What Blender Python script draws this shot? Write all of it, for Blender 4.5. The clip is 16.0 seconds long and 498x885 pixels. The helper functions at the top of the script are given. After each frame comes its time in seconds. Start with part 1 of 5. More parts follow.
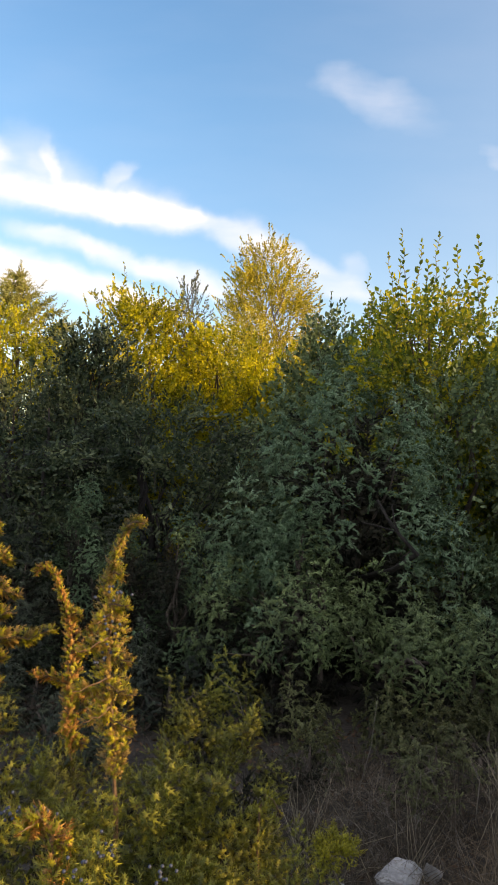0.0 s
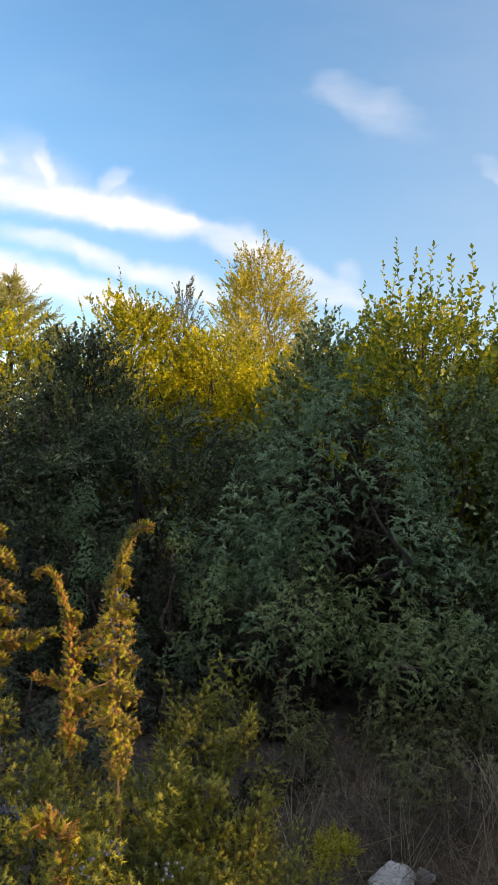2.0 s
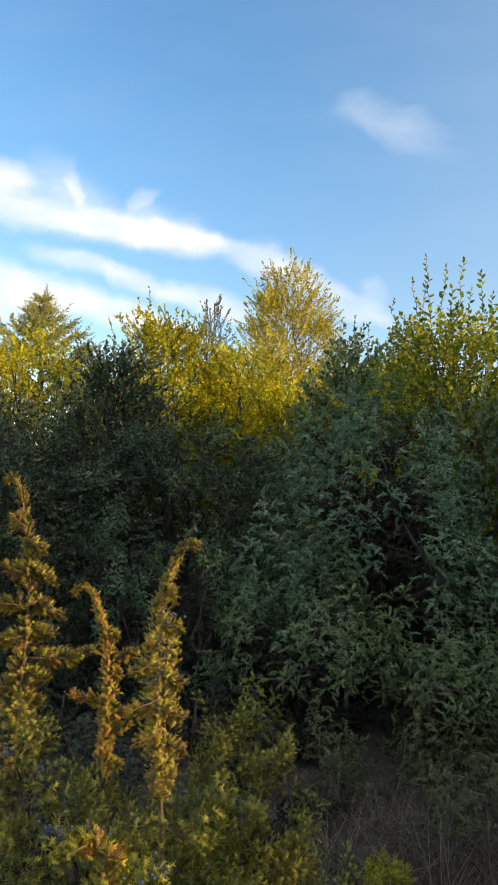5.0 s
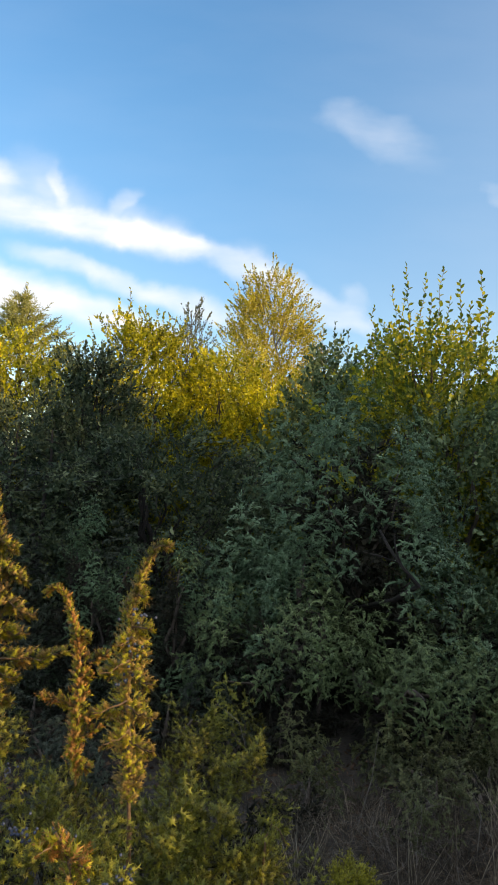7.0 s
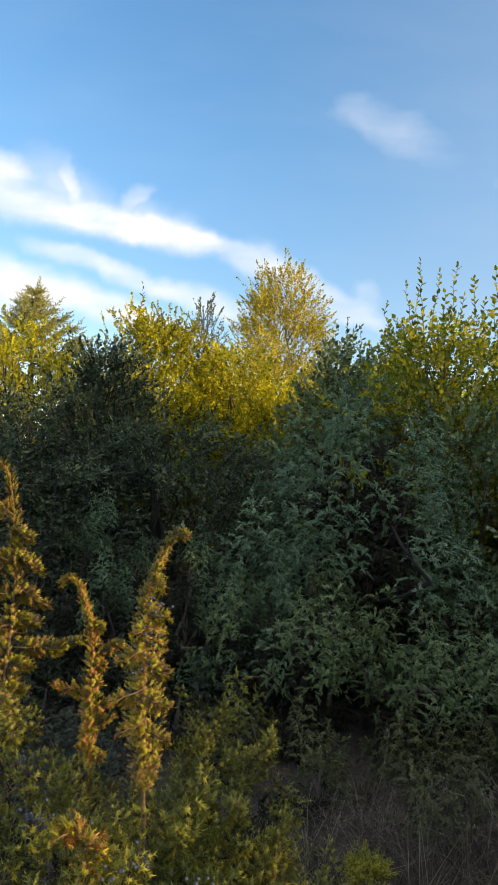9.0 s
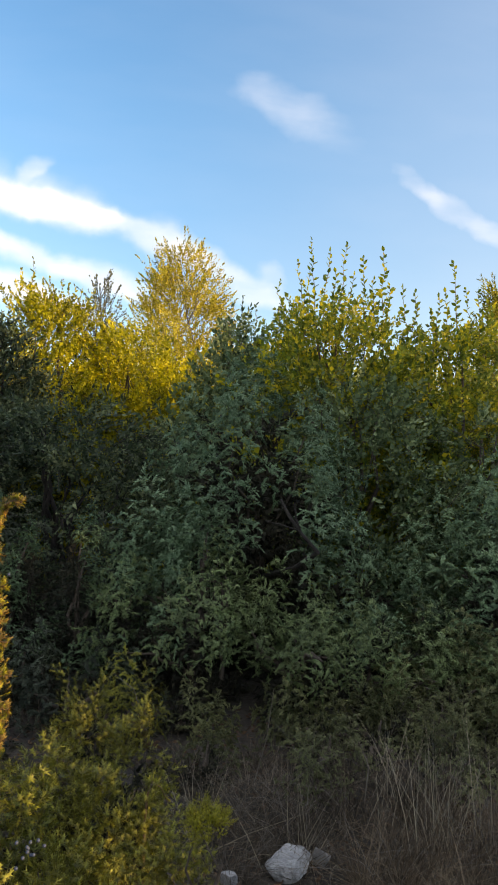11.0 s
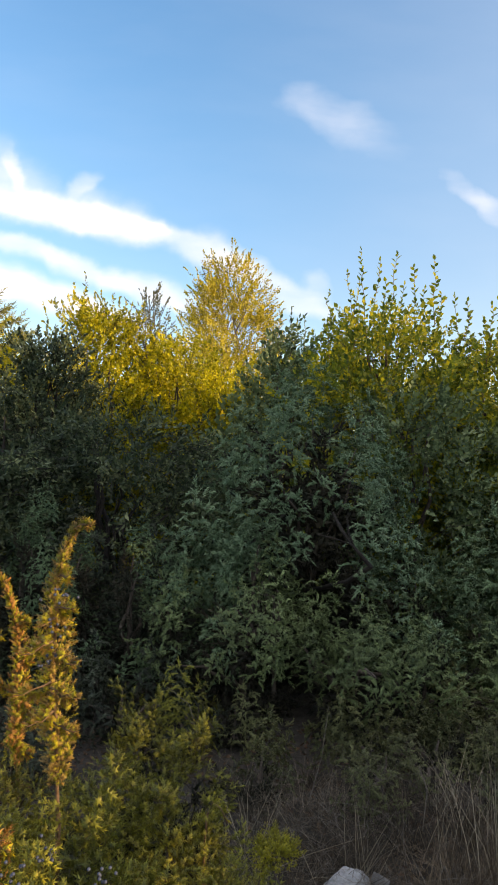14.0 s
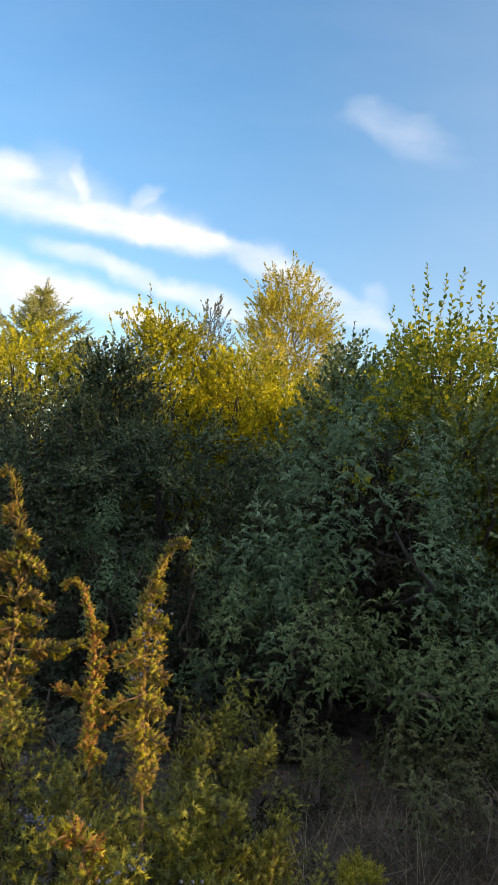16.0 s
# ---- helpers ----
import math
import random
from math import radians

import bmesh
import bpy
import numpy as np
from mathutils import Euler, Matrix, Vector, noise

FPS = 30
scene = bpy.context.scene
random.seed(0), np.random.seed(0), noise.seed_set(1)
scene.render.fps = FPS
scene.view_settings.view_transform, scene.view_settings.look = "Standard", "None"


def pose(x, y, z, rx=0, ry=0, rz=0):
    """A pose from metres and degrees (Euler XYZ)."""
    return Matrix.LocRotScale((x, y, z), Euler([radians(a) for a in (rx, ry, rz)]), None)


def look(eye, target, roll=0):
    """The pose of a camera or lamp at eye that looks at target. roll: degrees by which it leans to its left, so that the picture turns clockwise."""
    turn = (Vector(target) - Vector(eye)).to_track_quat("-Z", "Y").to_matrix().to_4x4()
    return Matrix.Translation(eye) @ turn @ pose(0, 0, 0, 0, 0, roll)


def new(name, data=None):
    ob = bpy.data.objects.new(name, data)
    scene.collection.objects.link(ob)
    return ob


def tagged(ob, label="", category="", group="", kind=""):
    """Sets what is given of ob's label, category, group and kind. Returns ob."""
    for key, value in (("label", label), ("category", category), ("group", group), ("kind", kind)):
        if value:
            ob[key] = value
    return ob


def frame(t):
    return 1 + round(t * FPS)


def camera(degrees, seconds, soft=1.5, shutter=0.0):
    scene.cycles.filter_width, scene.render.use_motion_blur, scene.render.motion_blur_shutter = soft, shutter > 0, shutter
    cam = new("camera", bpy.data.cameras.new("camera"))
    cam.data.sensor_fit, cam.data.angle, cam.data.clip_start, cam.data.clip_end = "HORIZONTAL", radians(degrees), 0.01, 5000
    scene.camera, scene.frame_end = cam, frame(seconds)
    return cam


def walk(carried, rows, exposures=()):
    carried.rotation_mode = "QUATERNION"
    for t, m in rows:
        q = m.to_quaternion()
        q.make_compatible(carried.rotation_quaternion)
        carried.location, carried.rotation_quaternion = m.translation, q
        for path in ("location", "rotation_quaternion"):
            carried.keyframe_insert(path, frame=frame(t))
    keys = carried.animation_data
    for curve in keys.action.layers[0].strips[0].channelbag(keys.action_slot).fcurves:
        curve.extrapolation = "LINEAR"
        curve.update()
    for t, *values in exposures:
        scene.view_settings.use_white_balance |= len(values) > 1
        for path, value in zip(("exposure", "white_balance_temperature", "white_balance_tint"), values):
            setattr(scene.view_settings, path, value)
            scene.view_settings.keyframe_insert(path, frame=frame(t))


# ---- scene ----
cam = camera(40.0, 16.0, soft=1.75)
PATH = [
    (0, (-0.042, 0.189, 1.57), (-0.022, 2.187, 1.655), 0.7),
    (0.5, (-0.058, 0.176, 1.57), (-0.07, 2.174, 1.65), 0.9),
    (1, (-0.064, 0.163, 1.572), (-0.109, 2.161, 1.661), 0.9),
    (1.5, (-0.057, 0.162, 1.571), (-0.031, 2.16, 1.666), 1.1),
    (2, (-0.065, 0.158, 1.572), (-0.023, 2.155, 1.673), 1.1),
    (2.5, (-0.083, 0.152, 1.582), (-0.077, 2.147, 1.725), 2.0),
    (3, (-0.084, 0.154, 1.575), (-0.103, 2.15, 1.706), 2.0),
    (3.5, (-0.086, 0.159, 1.572), (-0.088, 2.155, 1.702), 2.1),
    (4, (-0.088, 0.151, 1.573), (-0.112, 2.146, 1.72), 1.2),
    (4.2, (-0.092, 0.162, 1.572), (-0.112, 2.157, 1.712), 1.2),
    (6.3, (-0.108, 0.163, 1.575), (-0.17, 2.155, 1.743), 1.3),
    (6.5, (-0.105, 0.167, 1.573), (-0.146, 2.159, 1.739), 1.6),
    (7, (-0.096, 0.16, 1.57), (-0.069, 2.153, 1.732), 2.2),
    (7.5, (-0.101, 0.157, 1.567), (-0.072, 2.151, 1.727), 2.6),
    (8, (-0.124, 0.161, 1.559), (-0.164, 2.153, 1.731), 2.2),
    (8.2, (-0.137, 0.165, 1.554), (-0.201, 2.158, 1.716), 2.6),
    (10.3, (-0.045, 0.162, 1.567), (0.101, 2.152, 1.715), 2.4),
    (10.5, (-0.04, 0.158, 1.563), (0.107, 2.147, 1.716), 1.9),
    (11, (0.018, 0.153, 1.528), (0.286, 2.132, 1.632), 1.3),
    (11.5, (0.043, 0.141, 1.528), (0.379, 2.111, 1.615), 0.6),
    (12, (0.047, 0.143, 1.537), (0.37, 2.114, 1.639), 0.8),
    (12.5, (0.036, 0.143, 1.544), (0.321, 2.121, 1.63), 1.3),
    (13, (0.014, 0.143, 1.555), (0.229, 2.127, 1.689), 1.2),
    (13.5, (-0.009, 0.154, 1.555), (0.149, 2.143, 1.692), 1.3),
    (14, (-0.02, 0.167, 1.554), (0.114, 2.159, 1.681), 1.4),
    (14.5, (-0.046, 0.163, 1.564), (0.031, 2.157, 1.699), 1.9),
    (15, (-0.074, 0.161, 1.561), (-0.029, 2.156, 1.694), 2.8),
    (15.5, (-0.087, 0.156, 1.57), (-0.084, 2.152, 1.7), 2.8),
    (16, (-0.098, 0.141, 1.575), (-0.119, 2.135, 1.727), 3.4),
]
walk(cam, [(t, look(eye, aim, roll)) for t, eye, aim, roll in PATH],
     exposures=[(0.0, 0.56, 7200, 16), (2.5, 0.46, 6700, 12), (4.0, 0.45, 6500, 10), (6.3, 0.4, 6500, 9), (8.2, 0.4, 6500, 10), (10.5, 0.48, 6650, 10), (11.5, 0.69, 7200, 15),
                (12.5, 0.69, 7200, 15), (14.5, 0.56, 6850, 13), (16.0, 0.45, 6550, 10)])

# ---- world, sun, exposure ----
SUN_EL, SUN_AZ = 15.0, -60.0      # degrees; azimuth of the way the light travels, from +y towards +x


def math_node(nt, op, a, b=None, clamp=False):
    n = nt.nodes.new("ShaderNodeMath")
    n.operation, n.use_clamp = op, clamp
    for i, v in enumerate((a, b)):
        if v is None:
            continue
        if isinstance(v, (int, float)):
            n.inputs[i].default_value = v
        else:
            nt.links.new(v, n.inputs[i])
    return n.outputs[0]


def build_world():
    w = bpy.data.worlds.new("sky")
    scene.world = w
    w.use_nodes = True
    nt = w.node_tree
    nt.nodes.clear()
    out = nt.nodes.new("ShaderNodeOutputWorld")
    bg = nt.nodes.new("ShaderNodeBackground")
    sky = nt.nodes.new("ShaderNodeTexSky")
    sky.sky_type = "NISHITA"
    sky.sun_disc = False
    sky.sun_elevation = radians(SUN_EL)
    sky.sun_rotation = radians(180 + SUN_AZ)
    sky.air_density, sky.dust_density, sky.ozone_density = 1.3, 0.1, 2.2
    tc = nt.nodes.new("ShaderNodeTexCoord")
    sep = nt.nodes.new("ShaderNodeSeparateXYZ")
    nt.links.new(tc.outputs["Generated"], sep.inputs[0])
    ahead = math_node(nt, "MAXIMUM", sep.outputs[1], 0.05)
    u = math_node(nt, "DIVIDE", sep.outputs[0], ahead)
    v = math_node(nt, "DIVIDE", sep.outputs[2], ahead)
    uv = nt.nodes.new("ShaderNodeCombineXYZ")
    nt.links.new(u, uv.inputs[0]), nt.links.new(v, uv.inputs[1])
    # wind-torn distortion of the cloud plane
    warp = nt.nodes.new("ShaderNodeTexNoise")
    warp.inputs["Scale"].default_value, warp.inputs["Detail"].default_value = 7.0, 4.0
    nt.links.new(uv.outputs[0], warp.inputs["Vector"])
    off = nt.nodes.new("ShaderNodeVectorMath")
    off.operation = "MULTIPLY_ADD"
    nt.links.new(warp.outputs["Color"], off.inputs[0])
    off.inputs[1].default_value, off.inputs[2].default_value = (0.04, 0.03, 0), (-0.02, -0.015, 0)
    wuv = nt.nodes.new("ShaderNodeVectorMath")
    nt.links.new(uv.outputs[0], wuv.inputs[0]), nt.links.new(off.outputs[0], wuv.inputs[1])
    torn = nt.nodes.new("ShaderNodeTexNoise")
    torn.inputs["Scale"].default_value, torn.inputs["Detail"].default_value = 28.0, 5.0
    nt.links.new(wuv.outputs[0], torn.inputs["Vector"])
    off2 = nt.nodes.new("ShaderNodeVectorMath")
    off2.operation = "MULTIPLY_ADD"
    nt.links.new(torn.outputs["Color"], off2.inputs[0])
    off2.inputs[1].default_value, off2.inputs[2].default_value = (0.03, 0.02, 0), (-0.015, -0.01, 0)
    wuv2 = nt.nodes.new("ShaderNodeVectorMath")
    nt.links.new(wuv.outputs[0], wuv2.inputs[0]), nt.links.new(off2.outputs[0], wuv2.inputs[1])
    total = None
    for cu, cv, deg, length, width, dense in CLOUDS:
        mp = nt.nodes.new("ShaderNodeMapping")
        mp.vector_type = "TEXTURE"
        mp.inputs["Location"].default_value = (cu, cv, 0)
        mp.inputs["Rotation"].default_value = (0, 0, radians(deg))
        mp.inputs["Scale"].default_value = (length, width, 1)
        nt.links.new(wuv2.outputs[0], mp.inputs["Vector"])
        ln = nt.nodes.new("ShaderNodeVectorMath")
        ln.operation = "LENGTH"
        nt.links.new(mp.outputs[0], ln.inputs[0])
        mr = nt.nodes.new("ShaderNodeMapRange")
        mr.interpolation_type = "SMOOTHERSTEP"
        mr.inputs["From Min"].default_value, mr.inputs["From Max"].default_value = 1.0, 0.15
        mr.inputs["To Min"].default_value, mr.inputs["To Max"].default_value = 0.0, dense
        nt.links.new(ln.outputs["Value"], mr.inputs["Value"])
        total = mr.outputs[0] if total is None else math_node(nt, "ADD", total, mr.outputs[0])
    # fine streaks along the wind and a thin veil over the rest of the sky
    mp = nt.nodes.new("ShaderNodeMapping")
    mp.inputs["Rotation"].default_value = (0, 0, radians(18))
    mp.inputs["Scale"].default_value = (5, 16, 1)
    nt.links.new(wuv.outputs[0], mp.inputs["Vector"])
    fine = nt.nodes.new("ShaderNodeTexNoise")
    fine.inputs["Scale"].default_value, fine.inputs["Detail"].default_value = 1.0, 6.0
    nt.links.new(mp.outputs[0], fine.inputs["Vector"])
    streak = nt.nodes.new("ShaderNodeMapRange")
    streak.inputs["From Min"].default_value, streak.inputs["From Max"].default_value = 0.3, 0.7
    streak.inputs["To Min"].default_value, streak.inputs["To Max"].default_value = 0.45, 1.1
    nt.links.new(fine.outputs[0], streak.inputs["Value"])
    body = math_node(nt, "MULTIPLY", total, streak.outputs[0])
    veil = nt.nodes.new("ShaderNodeMapRange")
    veil.inputs["From Min"].default_value, veil.inputs["From Max"].default_value = 0.4, 0.8
    veil.inputs["To Min"].default_value, veil.inputs["To Max"].default_value = 0.0, 0.03
    nt.links.new(fine.outputs[0], veil.inputs["Value"])
    # unseen high cloud, thickened overhead and on the sun's side to brighten the shade
    high = nt.nodes.new("ShaderNodeMapRange")
    high.interpolation_type = "SMOOTHSTEP"
    high.inputs["From Min"].default_value, high.inputs["From Max"].default_value = 0.66, 0.95
    high.inputs["To Min"].default_value, high.inputs["To Max"].default_value = 0.0, 1.0
    nt.links.new(sep.outputs[2], high.inputs["Value"])
    back = nt.nodes.new("ShaderNodeMapRange")
    back.interpolation_type = "SMOOTHSTEP"
    back.inputs["From Min"].default_value, back.inputs["From Max"].default_value = 0.3, -0.5
    back.inputs["To Min"].default_value, back.inputs["To Max"].default_value = 0.0, 0.5
    nt.links.new(sep.outputs[1], back.inputs["Value"])
    thick = math_node(nt, "MAXIMUM", high.outputs[0], back.outputs[0])
    haze = nt.nodes.new("ShaderNodeMapRange")
    haze.interpolation_type = "SMOOTHSTEP"
    haze.inputs["From Min"].default_value, haze.inputs["From Max"].default_value = -0.1, 0.7
    haze.inputs["To Min"].default_value, haze.inputs["To Max"].default_value = 0.0, 0.2
    nt.links.new(sep.outputs[0], haze.inputs["Value"])
    thick = math_node(nt, "MAXIMUM", thick, haze.outputs[0])
    cover = math_node(nt, "ADD", math_node(nt, "MAXIMUM", body, thick), veil.outputs[0], clamp=True)
    mix = nt.nodes.new("ShaderNodeMix")
    mix.data_type = "RGBA"
    nt.links.new(cover, mix.inputs[0])
    clear = nt.nodes.new("ShaderNodeHueSaturation")
    clear.inputs["Saturation"].default_value, clear.inputs["Value"].default_value = 1.25, 1.45
    nt.links.new(sky.outputs[0], clear.inputs["Color"])
    cast = nt.nodes.new("ShaderNodeMix")
    cast.data_type, cast.blend_type = "RGBA", "MULTIPLY"
    cast.inputs[0].default_value = 1.0
    nt.links.new(clear.outputs[0], cast.inputs[6])
    low = nt.nodes.new("ShaderNodeMapRange")
    low.interpolation_type = "SMOOTHSTEP"
    low.inputs["From Min"].default_value, low.inputs["From Max"].default_value = 0.2, 0.5
    nt.links.new(sep.outputs[2], low.inputs["Value"])
    air = nt.nodes.new("ShaderNodeMix")
    air.data_type = "RGBA"
    nt.links.new(low.outputs[0], air.inputs[0])
    air.inputs[6].default_value, air.inputs[7].default_value = (0.95, 0.85, 0.90, 1), (1.05, 0.965, 0.975, 1)
    nt.links.new(air.outputs[2], cast.inputs[7])
    nt.links.new(cast.outputs[2], mix.inputs[6])
    mix.inputs[7].default_value = CLOUD_COLOUR
    nt.links.new(mix.outputs[2], bg.inputs[0])
    bg.inputs[1].default_value = SKY_STRENGTH
    nt.links.new(bg.outputs[0], out.inputs[0])


SKY_STRENGTH = 0.15
CLOUD_COLOUR = (5.5, 5.5, 5.7, 1)
# cirrus: centre (sideways, up) as tangents, slope, half length, half width, density
CLOUDS = [
    (-0.404, 0.427, -11, 0.172, 0.044, 0.95),
    (-0.252, 0.401, -9, 0.163, 0.039, 0.95),
    (-0.136, 0.382, -11, 0.129, 0.039, 0.90),
    (-0.084, 0.371, -6, 0.060, 0.030, 0.50),
    (-0.002, 0.343, -20, 0.100, 0.039, 0.62),
    (0.058, 0.325, -20, 0.085, 0.035, 0.50),
    (0.136, 0.280, -22, 0.100, 0.035, 0.72),
    (-0.278, 0.343, -14, 0.118, 0.025, 0.62),
    (-0.182, 0.313, -17, 0.105, 0.028, 0.72),
    (-0.074, 0.279, -18, 0.112, 0.030, 0.70),
    (-0.429, 0.325, -10, 0.130, 0.049, 0.95),
    (-0.329, 0.296, -13, 0.110, 0.046, 0.95),
    (-0.225, 0.268, -14, 0.124, 0.039, 0.90),
    (-0.386, 0.267, -3, 0.145, 0.039, 0.80),
    (-0.147, 0.240, -13, 0.095, 0.030, 0.60),
    (-0.402, 0.474, -8, 0.072, 0.039, 0.80),
    (-0.330, 0.465, -17, 0.079, 0.069, 0.30),
    (-0.285, 0.456, -69, 0.054, 0.020, 0.45),
    (-0.272, 0.433, -24, 0.090, 0.058, 0.35),
    (-0.186, 0.437, 35, 0.039, 0.021, 0.40),
    (-0.167, 0.403, -19, 0.072, 0.046, 0.30),
    (-0.099, 0.399, -31, 0.048, 0.028, 0.25),
    (-0.002, 0.350, -5, 0.066, 0.052, 0.22),
    (0.165, 0.305, -28, 0.038, 0.035, 0.30),
    (0.134, 0.593, 16, 0.063, 0.046, 0.15),
    (0.191, 0.567, -17, 0.112, 0.058, 0.24),
    (0.260, 0.540, -26, 0.135, 0.081, 0.12),
    (0.385, 0.467, -34, 0.078, 0.035, 0.40),
    (0.451, 0.427, -28, 0.091, 0.039, 0.40),
    (0.532, 0.385, -26, 0.082, 0.040, 0.48),
    (0.605, 0.355, -33, 0.082, 0.042, 0.42),
    (0.680, 0.270, -30, 0.180, 0.050, 0.85),
    (-0.800, 0.420, -8, 0.320, 0.060, 0.80),
    (-0.850, 0.260, -6, 0.300, 0.070, 0.90),
]
build_world()
sun = new("sun", bpy.data.lights.new("sun", "SUN"))
sun.data.energy, sun.data.angle, sun.data.color = 5.0, radians(0.6), (1.0, 0.71, 0.37)
el, az = radians(SUN_EL), radians(SUN_AZ)
way = Vector((math.sin(az) * math.cos(el), math.cos(az) * math.cos(el), -math.sin(el)))
sun.matrix_world = look((0, 0, 60), Vector((0, 0, 60)) + way)


# ---- materials ----
def foliage_mat(name, dark, mid, light, patch=2.0, translucent=0.3, rough=0.55, tip_tone=0.0):
    """Leaves: each leaf has its own tone, and tones drift over the crown in patches."""
    m = bpy.data.materials.new(name)
    m.use_nodes = True
    nt = m.node_tree
    bsdf, out = nt.nodes["Principled BSDF"], nt.nodes["Material Output"]
    geo, tc = nt.nodes.new("ShaderNodeNewGeometry"), nt.nodes.new("ShaderNodeTexCoord")
    big = nt.nodes.new("ShaderNodeTexNoise")
    big.inputs["Scale"].default_value, big.inputs["Detail"].default_value = patch, 3.0
    nt.links.new(tc.outputs["Object"], big.inputs["Vector"])
    stretch = nt.nodes.new("ShaderNodeMapRange")
    stretch.inputs["From Min"].default_value, stretch.inputs["From Max"].default_value = 0.3, 0.7
    nt.links.new(big.outputs[0], stretch.inputs["Value"])
    info = nt.nodes.new("ShaderNodeObjectInfo")
    each = math_node(nt, "FRACT", math_node(nt, "ADD", geo.outputs["Random Per Island"], info.outputs["Random"]))
    f = math_node(nt, "ADD", math_node(nt, "MULTIPLY", each, 0.4 if tip_tone else 0.5),
                  math_node(nt, "MULTIPLY", stretch.outputs[0], 0.6 if tip_tone else 0.5))
    if tip_tone:       # new tips paler, inner needles darker: partly shade put into the colour
        tone = nt.nodes.new("ShaderNodeAttribute")
        tone.attribute_name = "tone"
        f = math_node(nt, "ADD", math_node(nt, "MULTIPLY", f, 1 - tip_tone), math_node(nt, "MULTIPLY", tone.outputs["Fac"], tip_tone))
    ramp = nt.nodes.new("ShaderNodeValToRGB")
    ramp.color_ramp.elements[0].position, ramp.color_ramp.elements[0].color = 0.12, (*dark, 1)
    ramp.color_ramp.elements[1].position, ramp.color_ramp.elements[1].color = 0.9, (*light, 1)
    e = ramp.color_ramp.elements.new(0.5)
    e.color = (*mid, 1)
    nt.links.new(f, ramp.inputs[0])
    nt.links.new(ramp.outputs[0], bsdf.inputs["Base Color"])
    bsdf.inputs["Roughness"].default_value = rough
    bsdf.inputs["Specular IOR Level"].default_value = 0.35
    tr = nt.nodes.new("ShaderNodeBsdfTranslucent")
    nt.links.new(ramp.outputs[0], tr.inputs[0])
    mix = nt.nodes.new("ShaderNodeMixShader")
    mix.inputs[0].default_value = translucent
    nt.links.new(bsdf.outputs[0], mix.inputs[1]), nt.links.new(tr.outputs[0], mix.inputs[2])
    nt.links.new(mix.outputs[0], out.inputs[0])
    return m


def rough_mat(name, a, b, scale=8.0, rough=0.9, bump=0.4, fine=60.0):
    m = bpy.data.materials.new(name)
    m.use_nodes = True
    nt = m.node_tree
    bsdf = nt.nodes["Principled BSDF"]
    tc = nt.nodes.new("ShaderNodeTexCoord")
    n1, n2 = nt.nodes.new("ShaderNodeTexNoise"), nt.nodes.new("ShaderNodeTexNoise")
    n1.inputs["Scale"].default_value, n1.inputs["Detail"].default_value = scale, 5.0
    n2.inputs["Scale"].default_value, n2.inputs["Detail"].default_value = fine, 4.0
    for n in (n1, n2):
        nt.links.new(tc.outputs["Object"], n.inputs["Vector"])
    f = math_node(nt, "ADD", math_node(nt, "MULTIPLY", n1.outputs[0], 0.6), math_node(nt, "MULTIPLY", n2.outputs[0], 0.4))
    ramp = nt.nodes.new("ShaderNodeValToRGB")
    ramp.color_ramp.elements[0].position, ramp.color_ramp.elements[0].color = 0.36, (*a, 1)
    ramp.color_ramp.elements[1].position, ramp.color_ramp.elements[1].color = 0.64, (*b, 1)
    nt.links.new(f, ramp.inputs[0])
    nt.links.new(ramp.outputs[0], bsdf.inputs["Base Color"])
    bsdf.inputs["Roughness"].default_value = rough
    bp = nt.nodes.new("ShaderNodeBump")
    bp.inputs["Strength"].default_value, bp.inputs["Distance"].default_value = bump, 0.02
    nt.links.new(n2.outputs[0], bp.inputs["Height"])
    nt.links.new(bp.outputs[0], bsdf.inputs["Normal"])
    return m


JUNIPER = foliage_mat("juniper_needles", (0.021, 0.033, 0.017), (0.141, 0.227, 0.114), (0.419, 0.589, 0.323), 2.0, 0.24, 0.5, 0.5)
# darker copy of the juniper needles, deep shade put into the colour
JUNIPER_SHADED = foliage_mat("juniper_needles_shaded", (0.006, 0.010, 0.006), (0.024, 0.036, 0.021), (0.105, 0.13, 0.08), 2.0, 0.12, 0.5, 0.62)
JUNIPER_DRY = foliage_mat("juniper_needles_dry", (0.016, 0.019, 0.008), (0.109, 0.121, 0.048), (0.310, 0.328, 0.136), 2.0, 0.24, 0.5, 0.5)
# dead twigs coloured near black, painting shade into the crown gaps
DEAD_SHADED = foliage_mat("dead_twigs_shaded", (0.008, 0.009, 0.005), (0.022, 0.021, 0.012), (0.05, 0.044, 0.026), 3.0, 0.0, 0.9)
JUNIPER_BLUE = foliage_mat("juniper_needles_blue", (0.021, 0.034, 0.017), (0.143, 0.234, 0.121), (0.390, 0.536, 0.322), 2.0, 0.24, 0.5, 0.5)
JUNIPER_PALE = foliage_mat("juniper_needles_pale", (0.020, 0.028, 0.012), (0.139, 0.193, 0.078), (0.400, 0.511, 0.222), 2.0, 0.24, 0.5, 0.5)
JUNIPER_LIGHT = foliage_mat("juniper_needles_light", (0.020, 0.028, 0.012), (0.168, 0.228, 0.094), (0.470, 0.590, 0.260), 2.0, 0.24, 0.5, 0.5)
JUNIPER_OLIVE = foliage_mat("juniper_needles_olive", (0.025, 0.021, 0.005), (0.169, 0.167, 0.026), (0.433, 0.424, 0.054), 4.0, 0.25, 0.5, 0.5)
JUNIPER_FRESH = foliage_mat("juniper_needles_fresh", (0.020, 0.026, 0.006), (0.132, 0.143, 0.022), (0.372, 0.372, 0.048), 4.0, 0.25, 0.5, 0.5)
